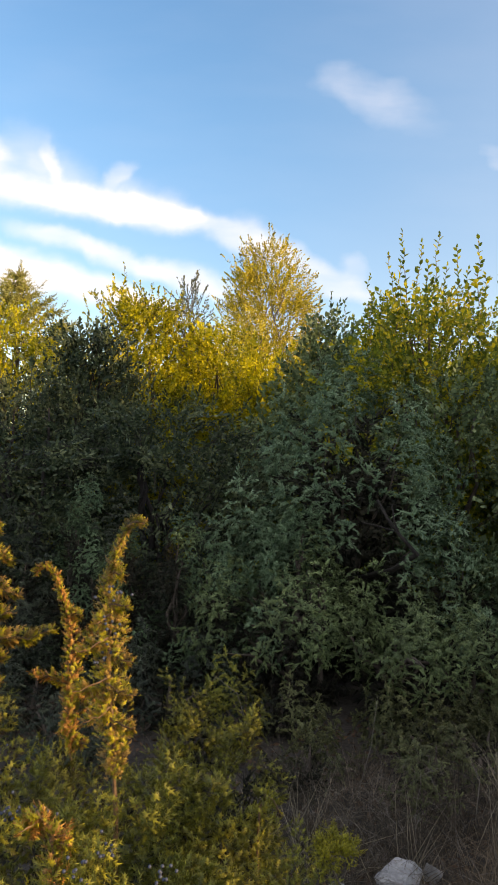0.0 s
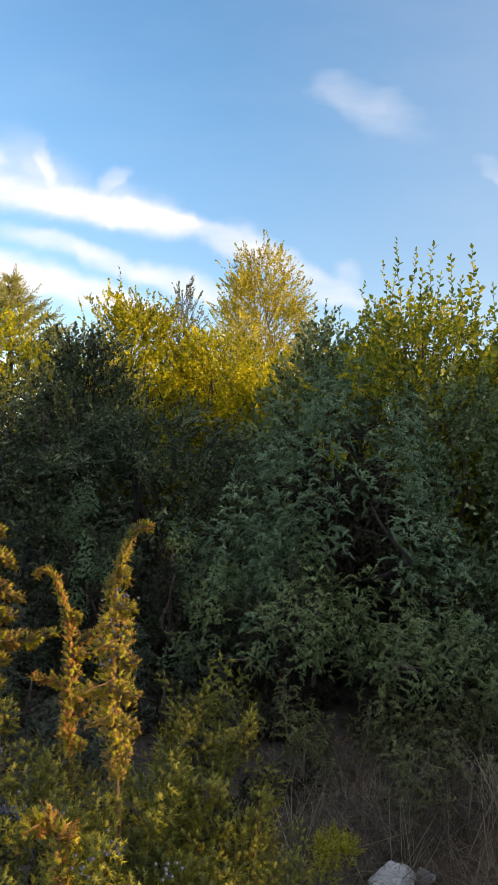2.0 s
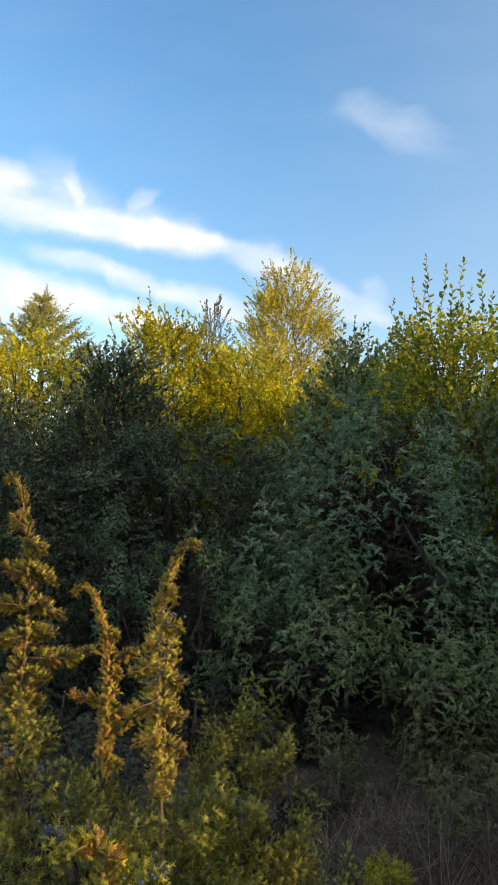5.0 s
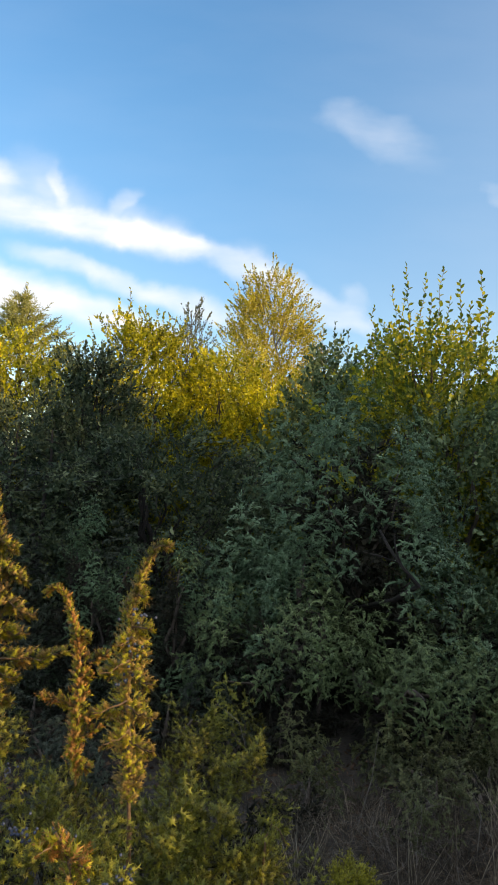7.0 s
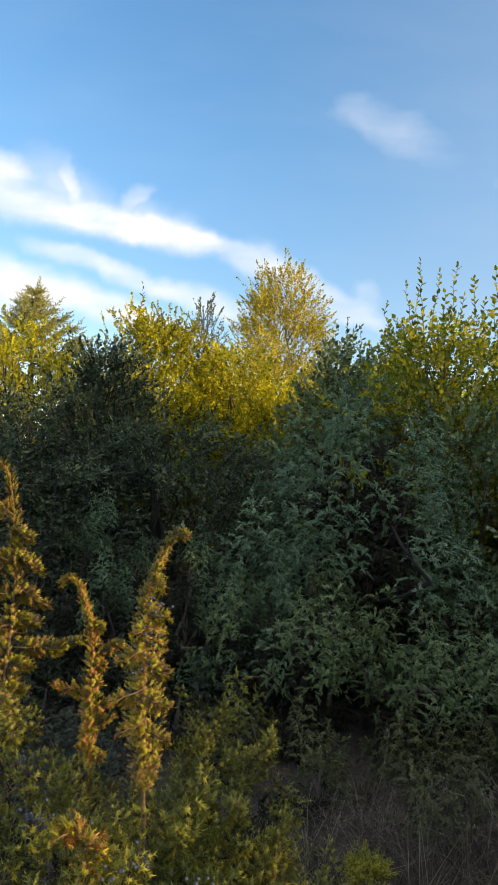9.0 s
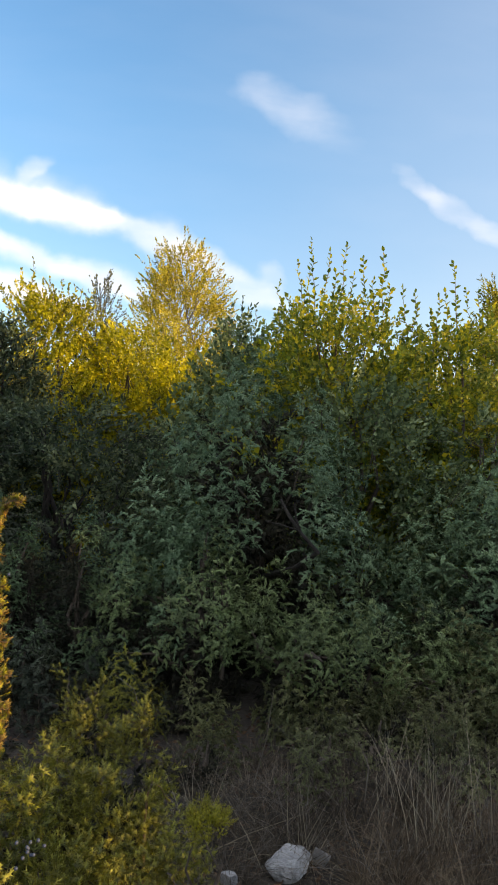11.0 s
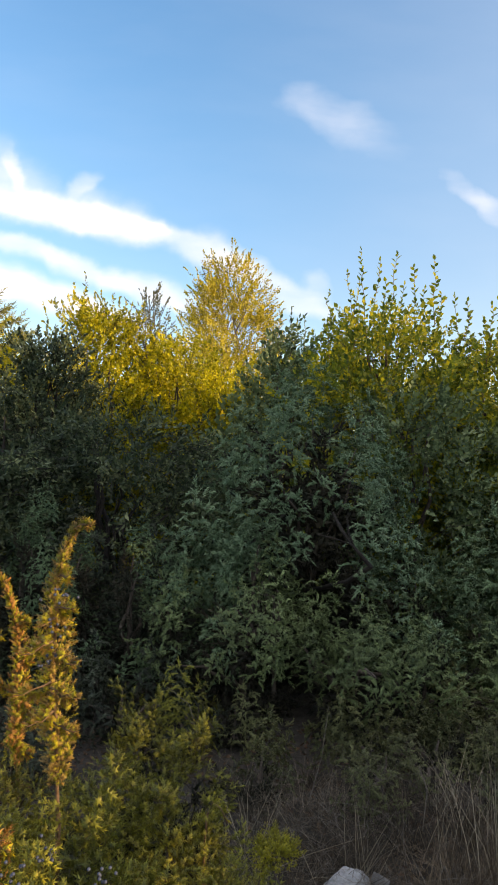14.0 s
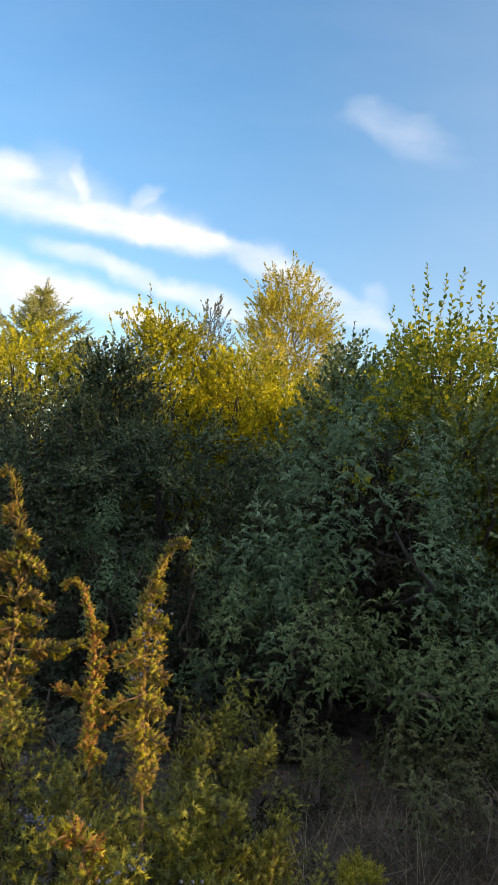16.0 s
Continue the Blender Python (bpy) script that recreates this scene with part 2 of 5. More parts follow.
JUNIPER_GOLD = foliage_mat("juniper_needles_gold", (0.055, 0.030, 0.010), (0.278, 0.175, 0.045), (0.504, 0.354, 0.085), 5.0, 0.15, 0.5, 0.45)
JUNIPER_TIP = foliage_mat("juniper_new_growth", (0.045, 0.045, 0.005), (0.27, 0.26, 0.018), (0.60, 0.52, 0.03), 5.0, 0.2, 0.5, 0.45)
# low-sun gold put into the needle colour of the olive juniper tree
JUNIPER_SUNLIT = foliage_mat("juniper_needles_sunlit", (0.078, 0.085, 0.016), (0.351, 0.329, 0.036), (0.720, 0.585, 0.060), 2.0, 0.35, 0.55)
JUNIPER_RUST = foliage_mat("juniper_needles_rust", (0.13, 0.055, 0.016), (0.44, 0.21, 0.05), (0.64, 0.37, 0.1), 6.0, 0.15, 0.5, 0.45)
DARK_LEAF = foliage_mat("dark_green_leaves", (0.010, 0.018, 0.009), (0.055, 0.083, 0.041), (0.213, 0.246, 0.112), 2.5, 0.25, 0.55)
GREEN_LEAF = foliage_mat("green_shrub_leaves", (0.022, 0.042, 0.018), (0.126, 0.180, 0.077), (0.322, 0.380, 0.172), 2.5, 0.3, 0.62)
MIXED_LEAF = foliage_mat("green_turning_leaves", (0.045, 0.08, 0.02), (0.20, 0.25, 0.028), (0.70, 0.58, 0.016), 1.5, 0.5, 0.5)
YELLOW_LEAF = foliage_mat("yellow_leaves", (0.070, 0.085, 0.008), (0.336, 0.319, 0.009), (0.783, 0.663, 0.014), 1.8, 0.4, 0.55)
BIRCH_LEAF = foliage_mat("birch_leaves", (0.12, 0.12, 0.012), (0.45, 0.38, 0.022), (0.76, 0.63, 0.07), 1.2, 0.4)
GREY_LEAF = foliage_mat("grey_green_leaves", (0.08, 0.1, 0.08), (0.14, 0.16, 0.11), (0.22, 0.22, 0.13), 1.2, 0.3)
SPRUCE = foliage_mat("conifer_needles", (0.14, 0.16, 0.05), (0.32, 0.32, 0.09), (0.5, 0.46, 0.12), 0.8, 0.2)
DRY_GRASS = foliage_mat("dry_grass", (0.022, 0.018, 0.013), (0.079, 0.062, 0.044), (0.308, 0.251, 0.187), 1.5, 0.2, 0.8)
RED_GRASS = foliage_mat("reddish_dry_grass", (0.026, 0.018, 0.012), (0.116, 0.084, 0.053), (0.405, 0.316, 0.211), 1.5, 0.2, 0.8)
PALE_GRASS = foliage_mat("pale_dry_stalks", (0.2, 0.17, 0.12), (0.34, 0.29, 0.2), (0.5, 0.43, 0.31), 1.5, 0.25, 0.8)
BARK = rough_mat("bark", (0.045, 0.035, 0.028), (0.12, 0.095, 0.075), 14, 0.9, 0.6, 90)
# darker copy of the bark, with shade put into its colour
SHADED_BARK = rough_mat("shaded_bark", (0.012, 0.010, 0.009), (0.04, 0.032, 0.027), 14, 0.95, 0.6, 90)
STEM = rough_mat("brown_stem", (0.10, 0.06, 0.035), (0.22, 0.14, 0.08), 20, 0.85, 0.3, 120)
EARTH = rough_mat("earth", (0.015, 0.0125, 0.010), (0.048, 0.039, 0.030), 5.0, 0.95, 0.8, 45)
STONE_GREY = rough_mat("grey_stone", (0.16, 0.155, 0.15), (0.34, 0.33, 0.32), 14, 0.9, 0.5, 80)
PALE_TWIG = rough_mat("weathered_twig", (0.11, 0.095, 0.078), (0.24, 0.21, 0.175), 20, 0.9, 0.3, 100)
BERRY = rough_mat("berry_skin", (0.018, 0.022, 0.045), (0.06, 0.075, 0.125), 60, 0.6, 0.1, 200)
LITTER = foliage_mat("leaf_litter", (0.035, 0.021, 0.014), (0.09, 0.052, 0.03), (0.19, 0.115, 0.065), 2.0, 0.1, 0.8)
STONE = rough_mat("pale_stone", (0.2, 0.205, 0.21), (0.44, 0.44, 0.44), 12, 0.85, 0.5, 70)


# ---- mesh helpers ----
def mesh_of(name, v, f, material, tone=None, normals=None):
    """A mesh from arrays: vertices and triangles (or quads), with growth tone and soft normals where given."""
    me = bpy.data.meshes.new(name)
    v, f = np.asarray(v, np.float32), np.asarray(f, np.int32)
    k = f.shape[1]
    if normals is not None:     # turn each needle's face the way its tuft faces
        face = np.cross(v[f[:, 1]] - v[f[:, 0]], v[f[:, 2]] - v[f[:, 0]])
        away = (face * normals[f[:, 2]]).sum(1) < 0
        f[away] = f[away][:, ::-1]
    me.vertices.add(len(v))
    me.vertices.foreach_set("co", v.ravel())
    me.loops.add(f.size)
    me.loops.foreach_set("vertex_index", f.ravel())
    me.polygons.add(len(f))
    me.polygons.foreach_set("loop_start", np.arange(0, f.size, k, dtype=np.int32))
    me.polygons.foreach_set("loop_total", np.full(len(f), k, dtype=np.int32))
    me.update(calc_edges=True)
    me.materials.append(material)
    if tone is not None:
        me.attributes.new("tone", "FLOAT", "POINT").data.foreach_set("value", np.asarray(tone, np.float32))
    if normals is not None:
        me.attributes.new("custom_normal", "FLOAT_VECTOR", "POINT").data.foreach_set("vector", np.asarray(normals, np.float32).ravel())
    return me


def part(name, bm, material, parent, label="", kind=""):
    if isinstance(bm, bpy.types.Mesh):
        me = bm
    else:
        me = mesh_of(name, *bm[:2], material, *bm[2:])
    ob = new(name, me)
    ob.parent = parent
    return tagged(ob, label=label, kind=kind)


def thing(name, x, y, z=None, label="", category="", group="", kind=""):
    ob = new(name)
    ob.location = (x, y, ground(x, y) if z is None else z)
    return tagged(ob, label, category, group, kind)


def unit(a):
    return a / np.maximum(np.linalg.norm(a, axis=-1, keepdims=True), 1e-9)


def spread(tmpl, pos, dirs, size, rng, roll=None):
    """Copies of a template (its axis is +z) at pos, along dirs, scaled, turned at random; baked into one set of arrays."""
    tv, tf = tmpl
    pos, d = np.asarray(pos, float), unit(np.asarray(dirs, float))
    n = len(pos)
    ref = np.where(np.abs(d[:, 2:3]) > 0.95, [[1.0, 0, 0]], [[0, 0, 1.0]])
    x = unit(np.cross(ref, d))
    y = np.cross(d, x)
    a = rng.uniform(0, 2 * np.pi, n) if roll is None else np.asarray(roll)
    c, s = np.cos(a)[:, None], np.sin(a)[:, None]
    x, y = x * c + y * s, y * c - x * s
    size = np.broadcast_to(np.asarray(size, float), (n,))
    m = np.stack([x, y, d], 2) * size[:, None, None]
    v = np.einsum("nij,vj->nvi", m, tv) + pos[:, None, :]
    f = tf[None] + (np.arange(n) * len(tv))[:, None, None]
    return v.reshape(-1, 3), f.reshape(-1, tf.shape[1])


def joined(items):
    vs, fs, k = [], [], 0
    for v, f in items:
        vs.append(v), fs.append(f + k)
        k += len(v)
    return np.concatenate(vs), np.concatenate(fs)


def tube(points, r0, r1, sides=6):
    """A tapered, slightly uneven round limb along points."""
    p = np.asarray(points, float)
    n = len(p)
    t = unit(np.gradient(p, axis=0))
    ref = np.where(np.abs(t[:, 2:3]) > 0.9, [[1.0, 0.13, 0]], [[0.1, 0, 1.0]])
    x = unit(np.cross(ref, t))
    y = np.cross(t, x)
    a = np.arange(sides) * 2 * np.pi / sides
    r = np.linspace(r0, r1, n) * (1 + 0.12 * np.sin(np.arange(n) * 2.3))
    v = p[:, None] + r[:, None, None] * (np.cos(a)[None, :, None] * x[:, None] + np.sin(a)[None, :, None] * y[:, None])
    f = []
    for i in range(n - 1):
        for j in range(sides):
            k = (j + 1) % sides
            f.append((i * sides + j, i * sides + k, (i + 1) * sides + k))
            f.append((i * sides + j, (i + 1) * sides + k, (i + 1) * sides + j))
    for j in range(1, sides - 1):
        f.append(((n - 1) * sides, (n - 1) * sides + j, (n - 1) * sides + j + 1))
    return v.reshape(-1, 3), np.array(f)


def bend(a, b, rng, wobble=0.08, n=6, sag=0.0):
    """A crooked line from a to b."""
    a, b = np.asarray(a, float), np.asarray(b, float)
    s = np.linspace(0, 1, n)[:, None]
    L = np.linalg.norm(b - a)
    w = rng.normal(0, wobble * L, (n, 3)) * np.sin(s * np.pi)
    w[:, 2] += (np.sin(s * np.pi)[:, 0]) * sag * L
    return a + (b - a) * s + w


# ---- foliage templates (unit length along +z) ----
def sprig_template(rng, needles=14, length=0.3, width=0.07, tilt=45):
    v, f = [], []
    for i in range(needles):
        s = 0.05 + 0.9 * i / needles
        az = i * 2.4 + rng.uniform(-0.3, 0.3)
        t = radians(tilt * (1 - 0.5 * s) + rng.uniform(-12, 12))
        d = np.array([math.cos(az) * math.sin(t), math.sin(az) * math.sin(t), math.cos(t)])
        side = np.array([-math.sin(az), math.cos(az), 0]) * width / 2
        b = np.array([0, 0, s])
        L = length * (1 - 0.35 * s) * rng.uniform(0.8, 1.2)
        k = len(v)
        v += [b - side, b + side, b + d * L]
        f.append((k, k + 1, k + 2))
    return np.array(v), np.array(f)


def plume_template(rng, sprig, sprigs=36, reach=0.34, open_=55):
    """A feathery juniper shoot: sprigs crowd round an axis, longest low down, and close in at the tip."""
    s = np.linspace(0.02, 0.95, sprigs)
    az = np.arange(sprigs) * 2.4 + rng.uniform(-0.5, 0.5, sprigs)
    t = np.radians(open_ * (1 - 0.7 * s) + rng.uniform(-14, 14, sprigs))
    d = np.stack([np.cos(az) * np.sin(t), np.sin(az) * np.sin(t), np.cos(t)], 1)
    bow = 0.08 * np.sin(s * 2.2)
    p = np.stack([bow, 0 * s, s], 1)
    size = reach * (1.05 - 0.65 * s) * rng.uniform(0.7, 1.25, sprigs)
    return spread(sprig, p, d, size, rng)


def tufted(tmpl, rng, count, place):
    """Copies of a tuft set by place() as arrays of position, way and size; gives vertices, faces and the tufts' own soft normals."""
    p, d, size = place
    a = rng.uniform(0, 6.28, count)
    v, f = spread(tmpl, p, d, size, rng, a)
    own = unit(tmpl[0] * [1, 1, 0] + [0, 0, 0.15 * (np.abs(tmpl[0]).max())])
    n, _ = spread((own, tmpl[1]), np.zeros((count, 3)), d, 1.0, rng, a)
    return v, f, n


def shoot_template(rng, needles=6, length=0.5, width=0.21):
    """A short juniper shoot: fine needles in whorls of three along a slightly bowed axis."""
    v, f = [], []
    for i in range(needles):
        t = 0.04 + 0.8 * i / (needles - 1)
        az = i * 2.3 + rng.uniform(-0.4, 0.4)
        tilt = radians(52 - 26 * t + rng.uniform(-14, 14))
        d = np.array([math.cos(az) * math.sin(tilt), math.sin(az) * math.sin(tilt), math.cos(tilt)])
        side = np.array([-math.sin(az), math.cos(az), 0]) * width / 2
        base = np.array([0.07 * t * t, 0, t])
        k = len(v)
        v += [base - side, base + side, base + d * length * (1.05 - 0.3 * t) * rng.uniform(0.8, 1.2)]
        f.append((k, k + 1, k + 2))
    return np.array(v), np.array(f)


def spirelet_template(rng, shoot, twigs=13, shoots=8):
    """A juniper bough end, one unit high: plumes arch out of an upright axis, long below and short above, and hang at
    their tips;
    each plume is a twig with fine shoots close along it. Also gives a growth tone at each vertex, from the shade-dark
    foot of a plume (0) to its pale tip (1), and normals round the plumes."""
    made = []
    for i in range(twigs + 1):
        top = i == twigs
        h = 0.64 if top else 0.76 * i / (twigs - 1)
        az = i * 2.4 + rng.uniform(-0.4, 0.4)
        reach = (0.31 * (1 - 0.62 * h) + 0.07) * rng.uniform(0.75, 1.2)
        rise, sag = (1.6, 0.5) if top else (rng.uniform(0.85, 1.3), rng.uniform(0.7, 1.15))
        out = np.array([math.cos(az), math.sin(az), 0.0]) * (0.3 if top else 1)
        u = np.linspace(0.22, 0.92, shoots)[:, None]
        foot = np.array([0.05 * math.sin(3 * h), 0, h])
        p = foot + reach * (out * u + [0, 0, 1] * (rise * u - sag * u * u))
        tan = unit(out + [0, 0, 1] * (rise - 2 * sag * u))
        side = np.cross(tan, unit(rng.normal(0, 1, (shoots, 3))))
        d = tan + side * rng.uniform(0.3, 1.0, (shoots, 1)) * (1.1 - 0.6 * u) - [0, 0, 0.25]
        v, f, n = tufted(shoot, rng, shoots, (p, d, (0.142 - 0.05 * u[:, 0]) * (1.1 - 0.3 * h) * rng.uniform(0.85, 1.15, shoots)))
        axis = np.repeat(p, len(shoot[0]), 0) + np.repeat(tan, len(shoot[0]), 0) * 0.06
        along = np.tile(np.clip(shoot[0][:, 2], 0, 1), shoots)
        tone = np.clip(np.repeat(u[:, 0], len(shoot[0])) * 0.95 + along * 0.35 - 0.18, 0, 1)
        made.append((v, f, tone, unit(unit(v - axis) * 0.8 + n * 0.25 + np.repeat(tan, len(shoot[0]), 0) * 0.25 + [0, 0, 0.45])))
    v, f = joined([m[:2] for m in made])
    return v, f, np.concatenate([m[2] for m in made]), np.concatenate([m[3] for m in made])


def bush_shoot_template(rng, star, stars=20, reach=0.215, open_=80):
    """An upright shoot of a low juniper: star-shaped tufts of needles stand off its axis on short twigs."""
    t = np.linspace(0.05, 0.95, stars)
    az = np.arange(stars) * 2.4 + rng.uniform(-0.5, 0.5, stars)
    tilt = np.radians(open_ * (1 - 0.7 * t) + rng.uniform(-14, 14, stars))
    d = np.stack([np.cos(az) * np.sin(tilt), np.sin(az) * np.sin(tilt), np.cos(tilt)], 1)
    p = np.stack([0.06 * np.sin(t * 2.2), 0 * t, t], 1) + d * [1, 1, 0] * (0.16 * (1 - 0.6 * t))[:, None]
    v, f, n = tufted(star, rng, stars, (p, d, reach * (1.05 - 0.4 * t) * rng.uniform(0.75, 1.2, stars)))
    tone = np.clip(np.tile(np.clip(star[0][:, 2], 0, 1), stars) * 0.6 + np.repeat(t, len(star[0])) * 0.4, 0, 1)
    return v, f, tone, unit(n * 0.7 + unit(v * [1, 1, 0]) * 0.5 + [0, 0, 0.3])


def leaf_template(width=0.62, fold=0.12, curl=0.1):
    v = np.array([(0, 0, 0), (-width * 0.42, fold, 0.28), (width * 0.42, fold, 0.28), (-width * 0.40, fold, 0.62),
                  (width * 0.40, fold, 0.62), (0, curl, 1.0), (0, 0, 0.45)])
    f = np.array([(0, 6, 1), (0, 2, 6), (1, 6, 3), (2, 4, 6), (3, 6, 5), (4, 5, 6)])
    return v, f


def twig_template(rng, leaf, leaves=9, size=0.3, tilt=55):
    s = np.linspace(0.12, 1.0, leaves)
    az = np.arange(leaves) * np.pi + rng.uniform(-0.7, 0.7, leaves)
    t = np.radians(tilt * (1.1 - 0.8 * s) + rng.uniform(-20, 25, leaves))
    d = np.stack([np.cos(az) * np.sin(t), np.sin(az) * np.sin(t), np.cos(t)], 1)
    p = np.stack([0.05 * np.sin(s * 3), 0 * s, s], 1)
    return spread(leaf, p, d, size * rng.uniform(0.7, 1.15, leaves), rng)


R0 = np.random.default_rng(11)
SPRIG = [sprig_template(R0, 5, 0.55, 0.21, 48) for _ in range(3)]
PLUME = [plume_template(R0, SPRIG[i], 20, 0.4, 52) for i in range(3)]
SPRAY = [plume_template(R0, SPRIG[i], 10, 0.46, 46) for i in range(3)]
SHOOT = [shoot_template(R0) for _ in range(4)]
SPIRELET = [spirelet_template(R0, SHOOT[i]) for i in range(4)]
STAR = [sprig_template(R0, 16, 0.54, 0.13, 76) for _ in range(3)]
SPIRE = [bush_shoot_template(R0, STAR[i]) for i in range(3)]
LEAF = leaf_template()
FLAT_LEAF = (np.array([(0, 0, 0), (-0.35, 0.1, 0.45), (0.35, 0.1, 0.45), (0, 0.05, 1.0)]), np.array([(0, 2, 1), (1, 2, 3)]))
TWIG = [twig_template(R0, FLAT_LEAF, 12, 0.25, 80) for _ in range(3)]
TWIG_SMALL = [twig_template(R0, FLAT_LEAF, 12, 0.245, 75) for _ in range(3)]
FLAT_LONG = (FLAT_LEAF[0] * [0.62, 1, 1], FLAT_LEAF[1])
TWIG_LONG = [twig_template(R0, FLAT_LONG, 13, 0.215) for _ in range(3)]
TWIG_FINE = [twig_template(R0, FLAT_LEAF, 15, 0.14, 70) for _ in range(3)]
TWIG_TINY = [twig_template(R0, FLAT_LEAF, 18, 0.175, 80) for _ in range(3)]
TWIG_BIG = [twig_template(R0, FLAT_LEAF, 10, 0.36, 70) for _ in range(3)]


def crown_points(n, h, r, profile, rng, inner=0.55, lump=0.3, z0=0.0):
    """Places in the outer part of a lumpy crown, with the way out and up at each."""
    ph = rng.uniform(0, 6.28, 6)
    k = rng.integers(2, 6, 3)
    t = rng.uniform(0, 1, 6 * n)
    keep = rng.uniform(0, 1, 6 * n) < profile(t) / profile(np.linspace(0, 1, 50)).max() + 0.05
    t = t[keep][:n]
    n = len(t)
    az = rng.uniform(0, 2 * np.pi, n)
    bump = 1 + lump * (np.sin(k[0] * az + ph[0] + 5 * t) * 0.5 + np.sin(k[1] * az + ph[1] - 9 * t) * 0.3 + np.sin(7 * az + 17 * t + ph[2]) * 0.3)
    rad = r * profile(t) * bump * (inner + (1 - inner) * rng.uniform(0, 1, n) ** 0.6)
    p = np.stack([np.cos(az) * rad, np.sin(az) * rad, z0 + t * (h - z0)], 1)
    out = np.stack([np.cos(az), np.sin(az), 0 * az], 1)
    return p, out, t


def cone(t):
    return np.minimum(1, 0.62 + 1.9 * t) * np.clip(1 - t, 0, 1) ** 0.55 + 0.03


def dome(t):
    return np.sqrt(np.clip(1 - (t * 1.0) ** 2.6, 0, 1)) * np.minimum(1, 0.75 + 0.9 * t)


def canopy(t):
    return np.sqrt(np.clip(1 - t ** 3.0, 0, 1)) * np.minimum(1, 0.5 + 0.95 * t)


def shelf(t):
    return np.sqrt(np.clip(1 - t ** 2.4, 0, 1)) * np.minimum(1, 0.85 + 0.5 * t)


def egg(t):
    return np.clip(np.sin(np.pi * np.clip(0.12 + 0.88 * t, 0, 1)) ** 0.7, 0.02, 1)


def column(t):
    return np.minimum(1, 0.5 + 2.5 * t) * np.clip(1 - t, 0, 1) ** 0.45 + 0.03


# dark hollows between boughs, placed to fit the camera's view: x, y, z, half width
HOLLOWS = np.array([(0.9, 5.01, 0.62, 0.2), (1.54, 4.8, 0.71, 0.2), (1.01, 5.07, 1.25, 0.22), (2.25, 5.06, 1.21, 0.2),
                    (0.5, 4.79, 0.18, 0.17), (0.8, 4.74, 0.15, 0.17), (1.12, 4.69, 0.21, 0.17), (1.46, 4.43, 0.07, 0.17),
                    (1.4, 4.53, 0.37, 0.12), (2.27, 4.77, 0.84, 0.14)])


def juniper(name, x, y, h, r, n, seed, label, profile=cone, plume=0.36, mat=None, up=1.0, lean=0.7, lump=0.35, templates=None, branches=6,
            z0=0.05, inner=0.5, group="junipers in the scrub"):
    rng = np.random.default_rng(seed)
    ob = thing(name, x, y, label=label, category="juniper", group=group)
    if templates:
        p, out, t = crown_points(n, h - plume * 0.6, r, profile, rng, inner, lump, z0)
        d = out * (1.1 - 0.6 * t[:, None]) + [0, 0, up] * (0.25 + 0.6 * t[:, None]) + rng.normal(0, 0.35, p.shape)
        size = plume * rng.uniform(0.65, 1.2, len(p))
    else:       # pointed lobes with dark gaps between: each is an upright bough with rings of smaller ones below its tip
        plume, n = plume * 1.45, int(n * 0.62) + 3
        c, out, t = crown_points(max(20, n * 3), h - plume * 0.9, r - 0.16, profile, rng, 0.85, lump, z0)
        kept, apart = [int(np.argmax(t))], 0.61 * plume + 0.06 * min(r, 0.9)
        for i in np.argsort(rng.uniform(0, 0.7, len(c)) - t):       # the top first, so that it closes
            at = np.abs(c[i] + ob.location - HOLLOWS[:, :3]) / (HOLLOWS[:, 3:] * [1, 3.5, 0.85])
            if len(kept) < max(3, n / 4.6) and (at ** 2).sum(1).min() > 1 and all(np.abs((c[i] - c[j]) * [1, 1, 0.75]).max() > apart for j in kept):
                kept.append(i)
        p, d, size, tt, heart, own = [], [], [], [], [], []
        for i in kept:
            turn, vigour = rng.uniform(0, 6.28), rng.uniform(0.55, 1.15)
            for k in range(9):
                ring = 0 if k == 0 else 1 if k < 4 else 2
                a = turn + k * 2.1 if ring == 1 else turn + k * 1.257
                off = np.array([math.cos(a), math.sin(a), 0.0]) * (0, 0.19, 0.33)[ring]
                if off @ out[i] < -0.12 and t[i] < 0.8:
                    continue
                p.append(c[i] + out[i] * 0.06 + (off + [0, 0, (0.22, -0.04, -0.34)[ring]]) * plume * rng.uniform(0.85, 1.15))
                d.append(out[i] * lean * 0.6 * (1 - 0.8 * t[i]) + off * (0, 1.6, 2.4)[ring] + [0, 0, 1.0] + rng.normal(0, 0.1, 3))
                size.append(plume * (0.92, 0.76, 0.7)[ring] * rng.uniform(0.85, 1.15)), tt.append(t[i])
                heart.append(c[i] - out[i] * 0.1 - [0, 0, 0.12 * plume]), own.append(vigour)
        p, d, size, t, heart, own = (np.array(q) for q in (p, d, size, tt, heart, own))
        p[:, 2] = np.maximum(p[:, 2], 0.0)
    tm = templates or SPIRELET
    which = rng.integers(0, len(tm), len(p))
    made = []
    for i, (tv, tf, tone, tn) in enumerate(tm):
        m = which == i
        if m.any():
            roll = rng.uniform(0, 6.28, m.sum())
            v, f = spread((tv, tf), p[m], d[m], size[m], rng, roll)
            soft = spread((tn, tf), np.zeros((m.sum(), 3)), d[m], 1.0, rng, roll)[0]
            if not templates:       # a lobe is a rounded body: its needles face away from its heart
                soft = unit(soft * 0.6 + unit(v - np.repeat(heart[m], len(tv), 0)) * 0.8)
                # old growth and painted shade darken the heart, paler growth outside, no two lobes alike
                far = np.linalg.norm(v - np.repeat(heart[m], len(tv), 0), axis=1) / plume
                outer_tone = np.clip((far - 0.3) / 0.5, 0, 1) * np.repeat(own[m], len(tv))
